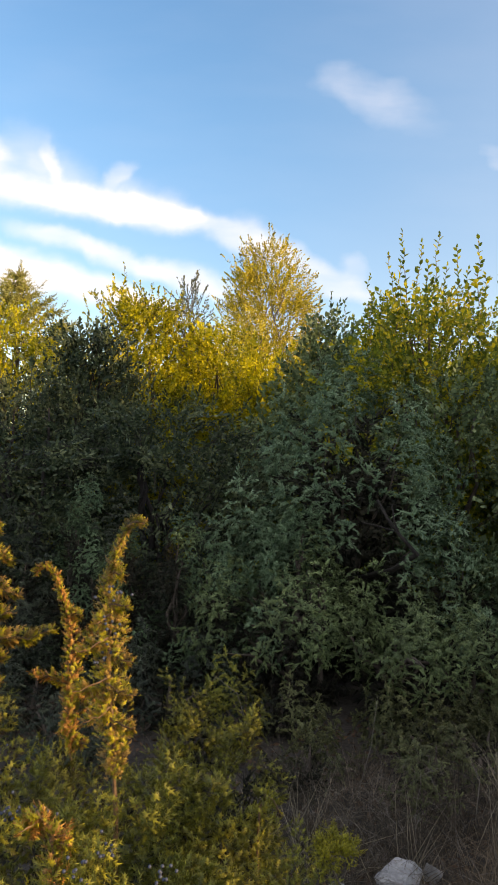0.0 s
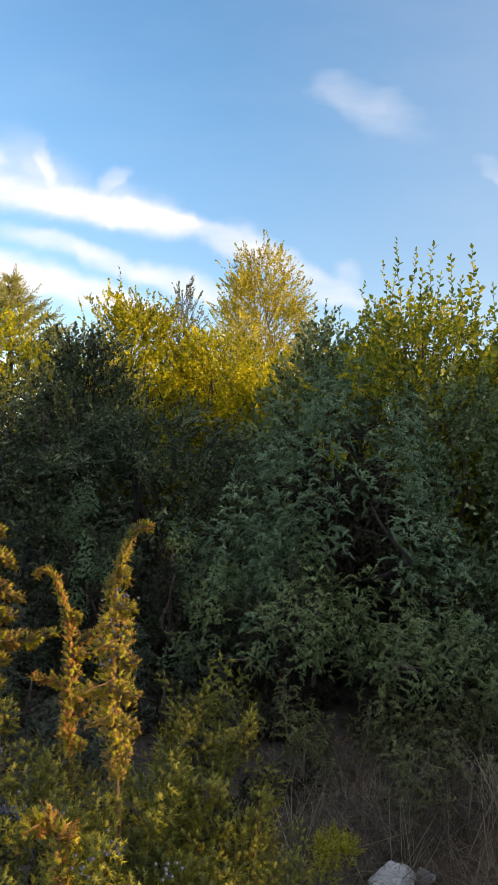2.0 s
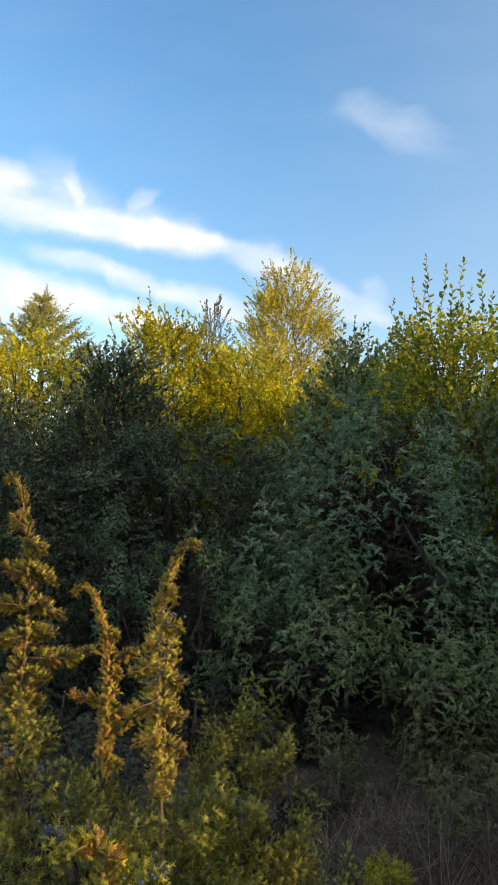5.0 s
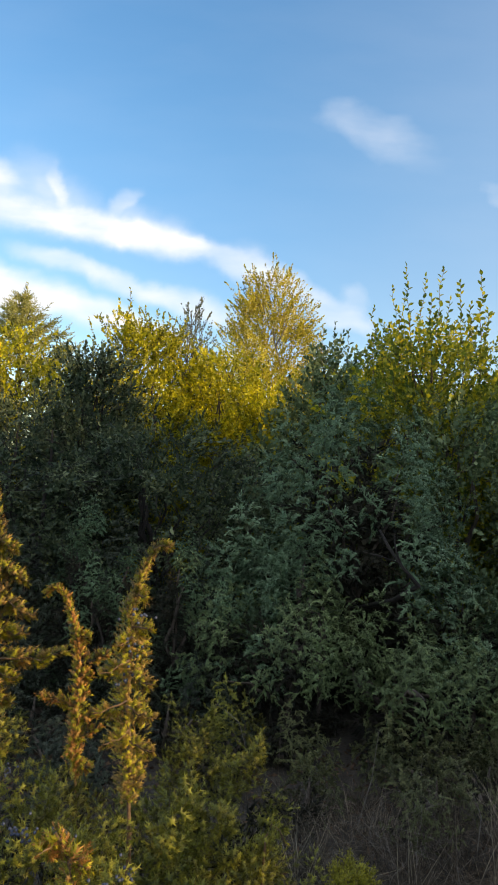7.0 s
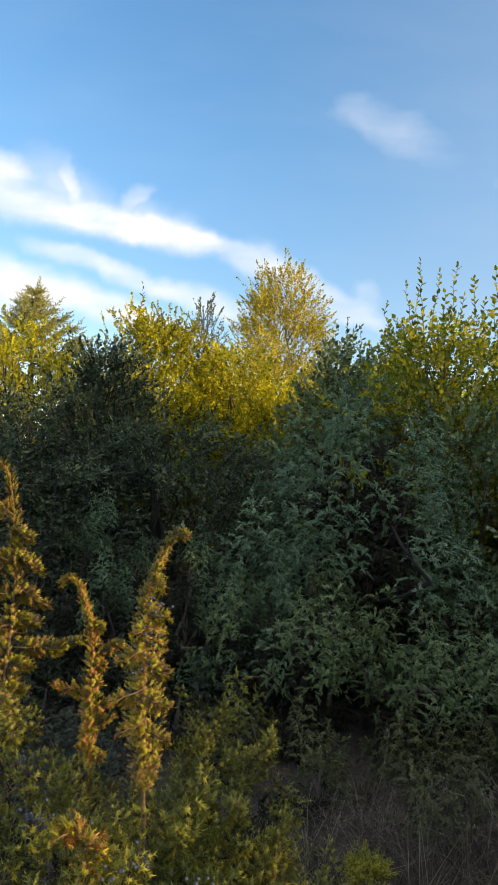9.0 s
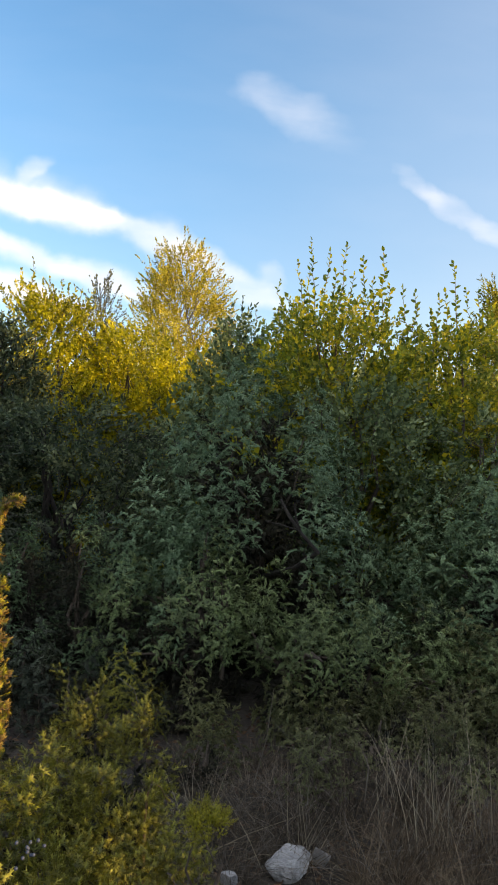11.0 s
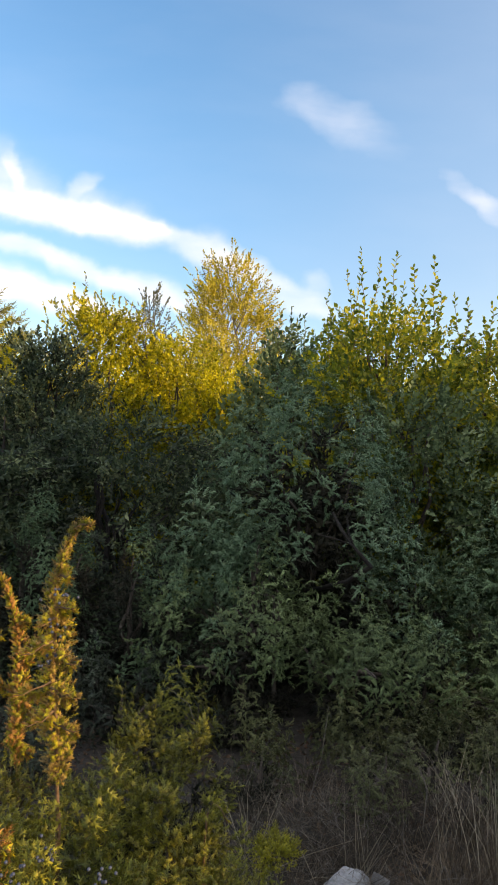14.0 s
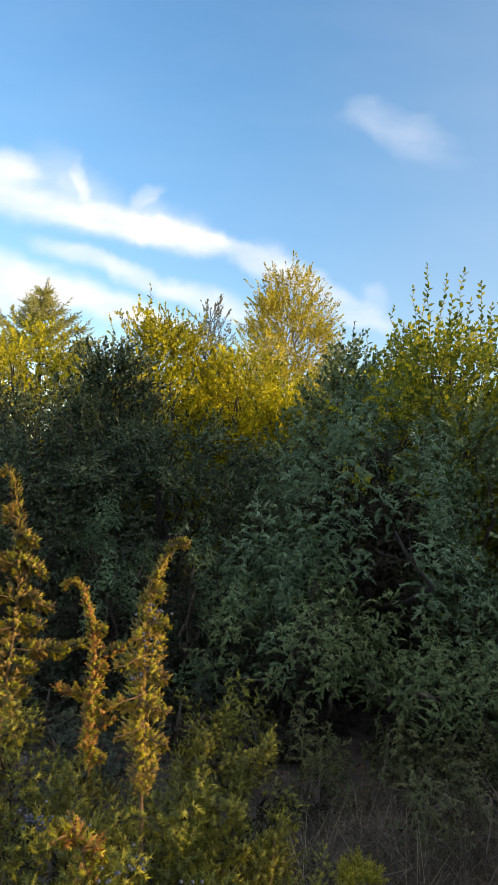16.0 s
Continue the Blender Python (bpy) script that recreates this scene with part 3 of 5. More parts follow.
                made.append(((v, f), np.tile(tone, m.sum()) * 0.45 + outer_tone * 0.55, soft))
            else:
                made.append(((v, f), np.tile(tone, m.sum()), soft))
    crown = (*joined([m[0] for m in made]), np.concatenate([m[1] for m in made]), np.concatenate([m[2] for m in made]))
    part("trunk", tube(bend((0, 0, -0.05), (0.03, 0.02, h * 0.6), rng, 0.02), 0.004 + 0.008 * h if templates else min(0.02 + 0.018 * h, 0.09 * r), 0.003, 7), BARK, ob)
    for i in range(branches):
        q = p[rng.integers(len(p))]
        part("branch", tube(bend((0, 0, q[2] * 0.35 + 0.03), q * [0.9, 0.9, 1], rng, 0.06, 6, 0.1), 0.004 if templates else 0.018, 0.0015 if templates else 0.005, 5), BARK, ob)
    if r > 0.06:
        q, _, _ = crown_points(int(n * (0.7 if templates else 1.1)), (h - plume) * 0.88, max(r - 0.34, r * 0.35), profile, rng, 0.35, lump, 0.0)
        part("inner_growth", spread(SPRAY[0], q, rng.normal(0, 1, q.shape), rng.uniform(0.3, 0.5, len(q)) * min(1.0, r + 0.2), rng), DEAD_SHADED, ob,
             "dead inner twigs darkened like shade", kind="stuff")
    part("foliage", crown, mat or JUNIPER, ob, kind="stuff")
    return ob


def shrub(name, x, y, h, r, n, seed, label, leaf_mat, templates=None, twig=0.35, profile=dome, z0=0.2, lump=0.3, limbs=8, up=0.7,
          bark=None, inner=0.45, category="shrub", group="", droop=0.0, trunk_r=0.05, stems=3, gap=None, clump=0.0, crowd=16):
    rng = np.random.default_rng(seed)
    ob = thing(name, x, y, label=label, category=category, group=group)
    p, out, t = crown_points(n, h - twig * 0.5, r, profile, rng, inner, lump, z0)
    if clump:   # twigs crowd at bough ends and leave gaps between
        k = rng.integers(0, max(8, n // crowd), len(p))
        p, out, t = p[k] + rng.normal(0, clump, p.shape) * [1, 1, 0.6], out[k], t[k]
        p[:, 2] = np.maximum(p[:, 2], 0.08)
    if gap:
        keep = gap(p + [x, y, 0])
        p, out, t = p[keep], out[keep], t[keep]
    d = out * (1.0 - 0.5 * t[:, None]) + [0, 0, up] * (0.4 + 0.8 * t[:, None]) + rng.normal(0, 0.35, p.shape) - [0, 0, droop]
    size = twig * rng.uniform(0.6, 1.3, len(p))
    tm = templates or TWIG
    which = rng.integers(0, len(tm), len(p))
    crown = joined([spread(tm[i], p[which == i], d[which == i], size[which == i], rng) for i in range(len(tm)) if (which == i).any()])
    bark = bark or BARK
    for i in range(stems):
        a = rng.uniform(0, 6.28)
        top = np.array([math.cos(a) * r * 0.25 * (stems > 1), math.sin(a) * r * 0.25 * (stems > 1), h * 0.88])
        part("trunk" if stems == 1 else "stem", tube(bend((0.08 * math.cos(a) * (stems > 1), 0.08 * math.sin(a) * (stems > 1), -0.05), top, rng, 0.03, 8), trunk_r, 0.008, 7), bark, ob)
    for i in range(limbs):
        q = p[rng.integers(len(p))]
        part("limb", tube(bend((0, 0, max(0.1, q[2] * 0.5)), q * [0.92, 0.92, 1], rng, 0.06, 6), trunk_r * 0.45, 0.006, 5), bark, ob)
    pick = rng.random(len(p)) < min(1.0, 260 / len(p))
    stick = tube([(0, 0, -0.6), (0.03, 0, 0.2), (0.04, 0, 1.0)], 0.02, 0.006, 3)
    part("twig_work", spread(stick, p[pick], d[pick], size[pick], rng), bark, ob, kind="stuff")
    part("leafage", crown, leaf_mat, ob, kind="stuff")
    return ob


# ---- ground ----
def ground(x, y):
    return 0.05 * math.sin(0.9 * x + 0.4) * math.cos(0.7 * y) + 0.025 * math.sin(2.7 * x + 1.1 * y)


def build_ground():
    n = 181
    a = np.sinh(np.linspace(-7.6, 7.6, n)) * 3.0
    gx, gy = np.meshgrid(a, a + 3.0)
    near = np.exp(-((gx ** 2 + (gy - 3) ** 2) / 900))
    gz = (0.05 * np.sin(0.9 * gx + 0.4) * np.cos(0.7 * gy) + 0.025 * np.sin(2.7 * gx + 1.1 * gy)) * near
    v = np.stack([gx, gy, gz], 2).reshape(-1, 3)
    i = np.arange(n * n).reshape(n, n)
    f = np.stack([i[:-1, :-1], i[:-1, 1:], i[1:, 1:], i[1:, :-1]], 2).reshape(-1, 4)
    ob = new("ground", mesh_of("ground", v, f, EARTH))
    for p in ob.data.polygons:
        p.use_smooth = True
    tagged(ob, "bare brown earth with dry litter under scrub", "ground", kind="structure")


build_ground()


# ---- shoots with leaves of their own ----
LEAF_MESH = {}


def leafy_shoot(parent, base, tip, leaves, size, material, rng, bark=None, lean=0.03):
    """An upright shoot: a thin stem under the bush, with its leaves as separate blades."""
    base, tip = np.array(base) - parent.location, np.array(tip) - parent.location
    line = bend(base, tip, rng, lean, 7)
    stem = part("shoot", tube(line, 0.0045, 0.0018, 5), bark or STEM, parent)
    if material.name not in LEAF_MESH:
        LEAF_MESH[material.name] = mesh_of("leaf", *LEAF, material)
    for i in range(leaves):
        s = 0.08 + 0.92 * i / (leaves - 1)
        k = min(int(s * 6), 5)
        p = line[k] + (line[k + 1] - line[k]) * (s * 6 - k)
        a = i * 2.6 + rng.uniform(-0.6, 0.6)
        out = Vector((math.cos(a), math.sin(a), rng.uniform(-0.1, 0.6) + s * 0.7))
        leaf = part("leaf", LEAF_MESH[material.name], material, stem)
        m = out.to_track_quat("Z", "Y").to_matrix().to_4x4() @ pose(0, 0, 0, 0, 0, rng.uniform(-70, 70))
        leaf.matrix_local = Matrix.Translation(p) @ m @ Matrix.Diagonal((*[size * rng.uniform(0.65, 1.1) * (1.05 - 0.3 * s)] * 3, 1))


def conifer(name, x, y, h, r, seed, label, mat, category="tree"):
    """A layered conifer: whorls of boughs with feathery shoots set along them."""
    rng = np.random.default_rng(seed)
    ob = thing(name, x, y, label=label, category=category)
    part("trunk", tube(bend((0, 0, -0.05), (0.05, 0, h), rng, 0.008, 10), 0.1, 0.012, 8), BARK, ob)
    items = []
    z = 3.2
    while z < h - 0.12:
        f = 1 - z / h
        for k in range(5):
            a = k * 1.257 + rng.uniform(-0.5, 0.5) + z * 2.0
            L = min(r * max(f - 0.03, 0), 1.9) * rng.uniform(0.65, 1.15) + 0.08
            tip = np.array([math.cos(a) * L, math.sin(a) * L, z + L * rng.uniform(0.5, 0.8)])
            line = bend((0, 0, z), tip, rng, 0.025, 6, -0.07)
            part("bough", tube(line, 0.016, 0.004, 4), BARK, ob)
            n = int(7 + L * 15)
            s = np.sort(rng.uniform(0.15, 1.0, n))
            at = s * 5
            p = np.stack([np.interp(at, np.arange(6), line[:, c]) for c in range(3)], 1)
            side = np.where(np.arange(n) % 2, -1, 1)[:, None] * np.array([[-math.sin(a), math.cos(a), 0.0]])
            d = unit(line[-1] - line[0]) * 0.8 + side * (0.75 - 0.4 * s[:, None]) + [0, 0, -0.1] + rng.normal(0, 0.14, (n, 3))
            d[-1] = line[-1] - line[-2]
            items.append(spread(SPRAY[k % 3], p, d, rng.uniform(0.26, 0.46, n) * (1.15 - 0.5 * s) * min(1, 0.5 + L), rng))
        z += 0.34 * rng.uniform(0.8, 1.2)
    items.append(spread(PLUME[0], [(0.05, 0, h - 0.35), (0.03, 0, h - 0.6)], [(0, 0, 1), (0.05, 0, 1)], [0.5, 0.5], rng))
    part("foliage", joined(items), mat, ob, kind="stuff")
    return ob


# ---- middle distance: junipers and leafy shrubs in the shade ----
TALL = "tall blue-green juniper bush standing in shade"
LOW = "low spreading grey-green juniper in dry grass"
DEEP = "low juniper, deep shade put in its colour"
tall = juniper("juniper_bush", 0.88, 5.9, 2.75, 0.92, 380, 1, TALL, cone, 0.40, JUNIPER_BLUE, z0=0.68)
juniper("juniper_bush", 0.3, 5.5, 1.32, 0.46, 62, 40, TALL, cone, 0.36, JUNIPER_BLUE, inner=0.6)
juniper("juniper_bush", 2.55, 5.1, 1.2, 0.45, 51, 43, "grey-green juniper in shade", cone, 0.32, mat=JUNIPER_BLUE)
juniper("juniper_bush", 0.30, 5.0, 0.95, 0.62, 40, 2, LOW, shelf, 0.30, JUNIPER_LIGHT, lean=1.0, z0=0.55)
juniper("juniper_bush", 0.51, 4.95, 1.22, 0.30, 26, 41, "pale pointed juniper before a taller one", cone, 0.24, JUNIPER_LIGHT, z0=0.6)
juniper("juniper_bush", 0.38, 5.15, 1.43, 0.24, 18, 44, "slim blue-green juniper before a taller one", cone, 0.24, JUNIPER_BLUE, z0=0.6)
juniper("juniper_bush", 0.98, 4.85, 0.80, 0.58, 36, 20, LOW, shelf, 0.28, JUNIPER_PALE, lean=1.1, z0=0.46)
juniper("juniper_bush", 1.5, 4.8, 0.72, 0.58, 36, 3, "low spreading pale juniper beside dry grass", shelf, 0.27, JUNIPER_PALE, lean=1.2, z0=0.40)
juniper("juniper_bush", 2.05, 5.2, 1.12, 0.5, 45, 4, "feathery green juniper bush in shade", cone, 0.36, mat=JUNIPER_BLUE)
juniper("juniper_bush", 2.9, 5.5, 1.7, 0.75, 78, 5, "broad grey-green juniper bush in shade", dome, 0.4)
juniper("juniper_bush", 2.5, 4.7, 0.72, 0.62, 40, 10, "low spreading olive-green juniper over dry grass", shelf, 0.28, JUNIPER_DRY, lean=1.1, z0=0.34)
juniper("juniper_bush", 3.9, 5.3, 1.45, 0.7, 56, 11, "broad grey-green juniper bush in shade", dome, 0.4)
juniper("juniper_bush", 3.4, 4.6, 0.78, 0.6, 37, 21, "low spreading green juniper over dry grass", shelf, 0.3, JUNIPER_PALE, lean=1.1, z0=0.34)
juniper("juniper_bush", 1.75, 5.8, 1.5, 0.62, 62, 12, "feathery green juniper beside a taller one", cone, 0.38, mat=JUNIPER_BLUE)
juniper("juniper_bush", 1.75, 4.15, 0.4, 0.4, 16, 13, "small olive juniper tuft in dry grass", dome, 0.26, JUNIPER_DRY, lean=1.4)
juniper("juniper_bush", 1.0, 4.1, 0.36, 0.36, 13, 14, "small olive juniper tuft in dry grass", dome, 0.24, JUNIPER_DRY, lean=1.4)
juniper("juniper_bush", 2.3, 4.0, 0.38, 0.36, 13, 22, "small olive juniper tuft in dry grass", dome, 0.26, JUNIPER_DRY, lean=1.4)
for x, y, h, r, k in ((1.3, 3.95, 0.33, 0.42, 31), (1.9, 3.7, 0.36, 0.42, 32), (2.55, 3.65, 0.42, 0.45, 33), 
                      (1.5, 3.5, 0.28, 0.3, 35), (0.3, 3.75, 0.36, 0.28, 37), (2.95, 3.35, 0.34, 0.4, 38), (0.95, 3.75, 0.34, 0.3, 39)):
    juniper("juniper_bush", x, y, h, r, 15, k, "low spreading olive juniper boughs over dry grass", dome, 0.21, JUNIPER_DRY, lean=1.5)
for x, y, h, r, k in ((-1.27, 5.3, 1.5, 0.24, 6), (-0.54, 5.27, 1.34, 0.2, 7), (-0.89, 5.28, 1.2, 0.19, 47), (-1.05, 5.15, 1.06, 0.19, 48), (-0.2, 5.1, 1.02, 0.2, 49)):
    juniper("juniper_bush", x, y, h, r, 95, k, "slim grey-green juniper before leafy shrubs", column, 0.15, JUNIPER)
juniper("juniper_bush", -0.3, 6.0, 1.15, 0.5, 42, 8, DEEP, cone, 0.32, JUNIPER_SHADED)
juniper("juniper_bush", -1.0, 6.1, 1.3, 0.55, 48, 9, DEEP, cone, 0.32, JUNIPER_SHADED)
juniper("juniper_bush", -1.85, 5.9, 1.25, 0.55, 42, 15, DEEP, cone, 0.34, mat=JUNIPER_SHADED)
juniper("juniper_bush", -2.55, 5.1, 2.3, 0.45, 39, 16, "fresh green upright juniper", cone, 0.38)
juniper("juniper_bush", -0.5, 4.5, 0.5, 0.42, 21, 17, "low shade-dark juniper in dry grass", dome, 0.28, mat=JUNIPER_SHADED)
juniper("juniper_bush", -1.3, 4.4, 0.45, 0.45, 18, 23, "low shade-dark juniper in dry grass", dome, 0.28, mat=JUNIPER_SHADED)
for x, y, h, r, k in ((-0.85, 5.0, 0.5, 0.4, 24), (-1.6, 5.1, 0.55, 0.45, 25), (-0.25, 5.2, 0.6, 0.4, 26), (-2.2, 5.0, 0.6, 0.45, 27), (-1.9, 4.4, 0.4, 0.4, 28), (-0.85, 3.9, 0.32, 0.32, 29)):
    juniper("juniper_bush", x, y, h, r, 26, k, "low shade-dark juniper in dry grass", dome, 0.28, mat=JUNIPER_SHADED)
for x, y, h, r, k, mat in ((1.95, 4.5, 0.5, 0.42, 90, JUNIPER_PALE), (2.4, 4.4, 0.6, 0.42, 91, JUNIPER_PALE), (1.6, 4.15, 0.38, 0.38, 92, JUNIPER_DRY), (2.2, 4.05, 0.36, 0.4, 93, JUNIPER_DRY), (1.1, 4.15, 0.33, 0.36, 94, JUNIPER_DRY), (2.75, 4.2, 0.6, 0.4, 95, JUNIPER_PALE)):
    juniper("juniper_bush", x, y, h, r, 20, k, "low spreading juniper boughs with nodding pale tips", shelf, 0.22, mat, lean=1.3, z0=0.2)
juniper("juniper_bush", -0.03, 4.2, 0.55, 0.15, 12, 18, "small upright olive juniper in dry grass", column, 0.22, JUNIPER_OLIVE)
juniper("juniper_bush", 0.2, 4.5, 0.36, 0.3, 16, 19, "low olive-green juniper in dry grass", dome, 0.24, JUNIPER_DRY)
for pts, r0, r1 in ((((0.91, 4.98, 1.38), (0.96, 4.9, 1.265), (1.03, 4.86, 1.16), (1.155, 4.85, 1.02), (1.08, 5.25, 0.86), (0.85, 5.8, 0.7)), 0.008, 0.022),
                    (((0.99, 4.88, 1.36), (1.0, 4.86, 1.245), (1.045, 4.86, 1.14)), 0.004, 0.009),
                    (((0.79, 4.92, 1.23), (0.89, 4.87, 1.21), (1.02, 4.86, 1.17)), 0.003, 0.007)):
    part("limb", tube(np.array(pts) - np.array(tall.location), r0, r1, 6), SHADED_BARK, tall, "bare dark crooked limb")
shrub("leafy_shrub", -2.4, 7.3, 2.5, 1.35, 1400, 20, "dark green leafy shrub in shade", DARK_LEAF, TWIG_LONG, 0.26, canopy, 0.6, droop=0.55, clump=0.15, crowd=26, bark=SHADED_BARK)
shrub("leafy_shrub", -0.85, 7.4, 2.25, 1.3, 1400, 21, "dark green leafy shrub in shade", DARK_LEAF, TWIG_LONG, 0.26, canopy, 0.6, droop=0.55, clump=0.15, crowd=26, bark=SHADED_BARK)
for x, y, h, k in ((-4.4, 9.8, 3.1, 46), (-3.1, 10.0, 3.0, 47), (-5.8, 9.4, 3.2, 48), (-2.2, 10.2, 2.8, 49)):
    shrub("leafy_shrub", x, y, h, 1.15, 950, k, "dark green leafy shrub behind others", DARK_LEAF, TWIG_TINY, 0.32, bark=SHADED_BARK)
shrub("leafy_shrub", -3.4, 7.1, 2.65, 0.9, 800, 45, "dark green leafy shrub in shade", DARK_LEAF, TWIG_LONG, 0.25, droop=0.4, clump=0.15, crowd=24, bark=SHADED_BARK)
shrub("leafy_shrub", -4.3, 7.9, 2.6, 1.2, 800, 22, "dark green leafy shrub in shade", DARK_LEAF, TWIG_LONG, 0.25, droop=0.55, clump=0.15, crowd=24, bark=SHADED_BARK)
shrub("leafy_shrub", -1.82, 8.0, 3.25, 0.55, 1500, 23, "dark round-topped shrub behind others", DARK_LEAF, TWIG_TINY, 0.27, clump=0.12, crowd=14, bark=SHADED_BARK)
shrub("leafy_shrub", 0.3, 8.6, 2.3, 0.8, 700, 26, "green leafy shrub in shade", GREEN_LEAF, TWIG_SMALL, 0.28)
hazel_a = shrub("hazel_bush", 1.95, 7.6, 3.6, 1.05, 3300, 24, "hazel bush with green leaves turning yellow", MIXED_LEAF, TWIG, 0.22, clump=0.16, crowd=18)
hazel_b = shrub("hazel_bush", 3.35, 7.7, 3.4, 1.0, 2900, 25, "hazel bush with green leaves turning yellow", MIXED_LEAF, TWIG, 0.22, clump=0.16, crowd=18)
hazel_c = shrub("hazel_bush", 1.0, 8.5, 3.45, 0.6, 1000, 27, "slender hazel bush with green leaves", GREEN_LEAF, TWIG, 0.26)
shrub("leafy_shrub", 2.0, 6.75, 2.5, 0.85, 1900, 29, "green shrub with drooping leaves", GREEN_LEAF, TWIG_SMALL, 0.2, droop=0.4, clump=0.14, crowd=22)
shrub("leafy_shrub", 3.3, 6.8, 2.3, 0.85, 1600, 38, "green shrub with drooping leaves", GREEN_LEAF, TWIG_SMALL, 0.2, droop=0.4, clump=0.14, crowd=22)
shrub("hazel_bush", 5.0, 8.2, 3.3, 0.9, 1400, 28, "hazel bush with green leaves turning yellow", MIXED_LEAF, TWIG, 0.26)
for i in range(4):
    shrub("hazel_bush", 1.7 + i * 1.25, 9.6 + 0.4 * (i % 2), 3.3, 0.9, 760, 40 + i, "hazel bush with green leaves turning yellow", MIXED_LEAF, TWIG_TINY, 0.5)
rng = np.random.default_rng(5)
for x, z in ((1.69, 4.22), (2.04, 4.12), (2.29, 4.05), (2.48, 4.1), (1.5, 3.9), (1.35, 3.75), (1.85, 4.03), (2.6, 3.75), (2.18, 3.85), (1.62, 3.8), (1.95, 3.85), (2.4, 3.8)):
    y = 7.5 + rng.uniform(-0.15, 0.15)
    leafy_shoot(hazel_a, (x + rng.uniform(-0.08, 0.08), y, z - 0.75), (x, y, z), 22, 0.09, MIXED_LEAF, rng)
for x, z in ((2.73, 3.72), (3.40, 4.08), (3.62, 3.7), (2.94, 3.55), (3.11, 3.6), (3.5, 3.75), (3.75, 3.6), (3.25, 3.7), (2.85, 3.65), (4.0, 3.55)):
    y = 7.5 + rng.uniform(-0.15, 0.15)
    leafy_shoot(hazel_b, (x + rng.uniform(-0.08, 0.08), y, z - 0.75), (x, y, z), 22, 0.09, MIXED_LEAF, rng)
for x, z in ((1.03, 3.78), (0.88, 3.74), (1.2, 3.68), (0.78, 3.5)):
    leafy_shoot(hazel_c, (x, 8.5, z - 0.6), (x, 8.5, z), 18, 0.085, GREEN_LEAF, rng)

# ---- behind: yellow trees in the sun ----
yellow_a = shrub("yellow_shrub", -1.6, 10.5, 4.15, 0.86, 2900, 30, "golden-yellow autumn shrub lit by low sun", YELLOW_LEAF, TWIG_TINY, 0.29, clump=0.19, crowd=8)
shrub("yellow_shrub", -0.35, 10.6, 3.75, 0.95, 2900, 31, "golden-yellow autumn shrub lit by low sun", YELLOW_LEAF, TWIG_TINY, 0.29, clump=0.19, crowd=8)
shrub("yellow_shrub", 0.45, 11.6, 3.6, 0.85, 1500, 37, "golden-yellow autumn shrub lit by low sun", YELLOW_LEAF, TWIG_TINY, 0.3, clump=0.16, crowd=20)
shrub("yellow_shrub", -2.3, 12.2, 3.5, 0.9, 950, 39, "golden-yellow autumn shrub behind others", YELLOW_LEAF, TWIG_TINY, 0.45)
shrub("yellow_shrub", -0.8, 12.5, 3.6, 0.9, 950, 44, "golden-yellow autumn shrub behind others", YELLOW_LEAF, TWIG_TINY, 0.45)
shrub("yellow_shrub", -4.2, 12.0, 4.3, 1.5, 2700, 32, "golden-yellow autumn shrub lit by low sun", YELLOW_LEAF, TWIG_TINY, 0.33, clump=0.2, crowd=8)
for x, z in ((-1.87, 4.7), (-1.62, 4.42), (-2.03, 4.28), (-1.26, 4.32), (-2.19, 3.96), (-1.45, 4.15)):
    leafy_shoot(yellow_a, (x + rng.uniform(-0.1, 0.1), 10.5, z - 0.9), (x, 10.5, z), 22, 0.085, YELLOW_LEAF, rng)
shrub("birch_tree", 0.6, 18.0, 7.6, 1.3, 4500, 33, "slender birch with fine yellow leaves", BIRCH_LEAF, TWIG_FINE, 0.42, egg, 1.6,
      bark=PALE_TWIG, category="tree", stems=1, trunk_r=0.07, limbs=12, inner=0.3, up=0.9, lump=0.4, clump=0.16, crowd=8)
shrub("grey_tree", -1.15, 14.0, 5.45, 0.55, 500, 34, "thin grey-green tree with sparse small leaves", GREY_LEAF, TWIG_FINE, 0.4, egg, 1.5,
      category="tree", stems=1, limbs=14, inner=0.1, up=1.2)
conifer("conifer_tree", -5.0, 15.0, 5.95, 4.3, 35, "pale olive conifer with feathery layered boughs", SPRUCE)
shrub("juniper_tree", 5.25, 10.0, 4.75, 0.5, 850, 36, "tall pointed olive juniper, coloured as in low sun", JUNIPER_SUNLIT, SPRAY, 0.34, cone, 0.4,
      category="juniper", stems=1, limbs=5, up=1.3)
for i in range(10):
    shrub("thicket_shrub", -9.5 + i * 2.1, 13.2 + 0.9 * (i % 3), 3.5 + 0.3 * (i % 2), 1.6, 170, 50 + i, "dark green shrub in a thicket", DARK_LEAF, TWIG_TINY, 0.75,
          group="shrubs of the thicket")


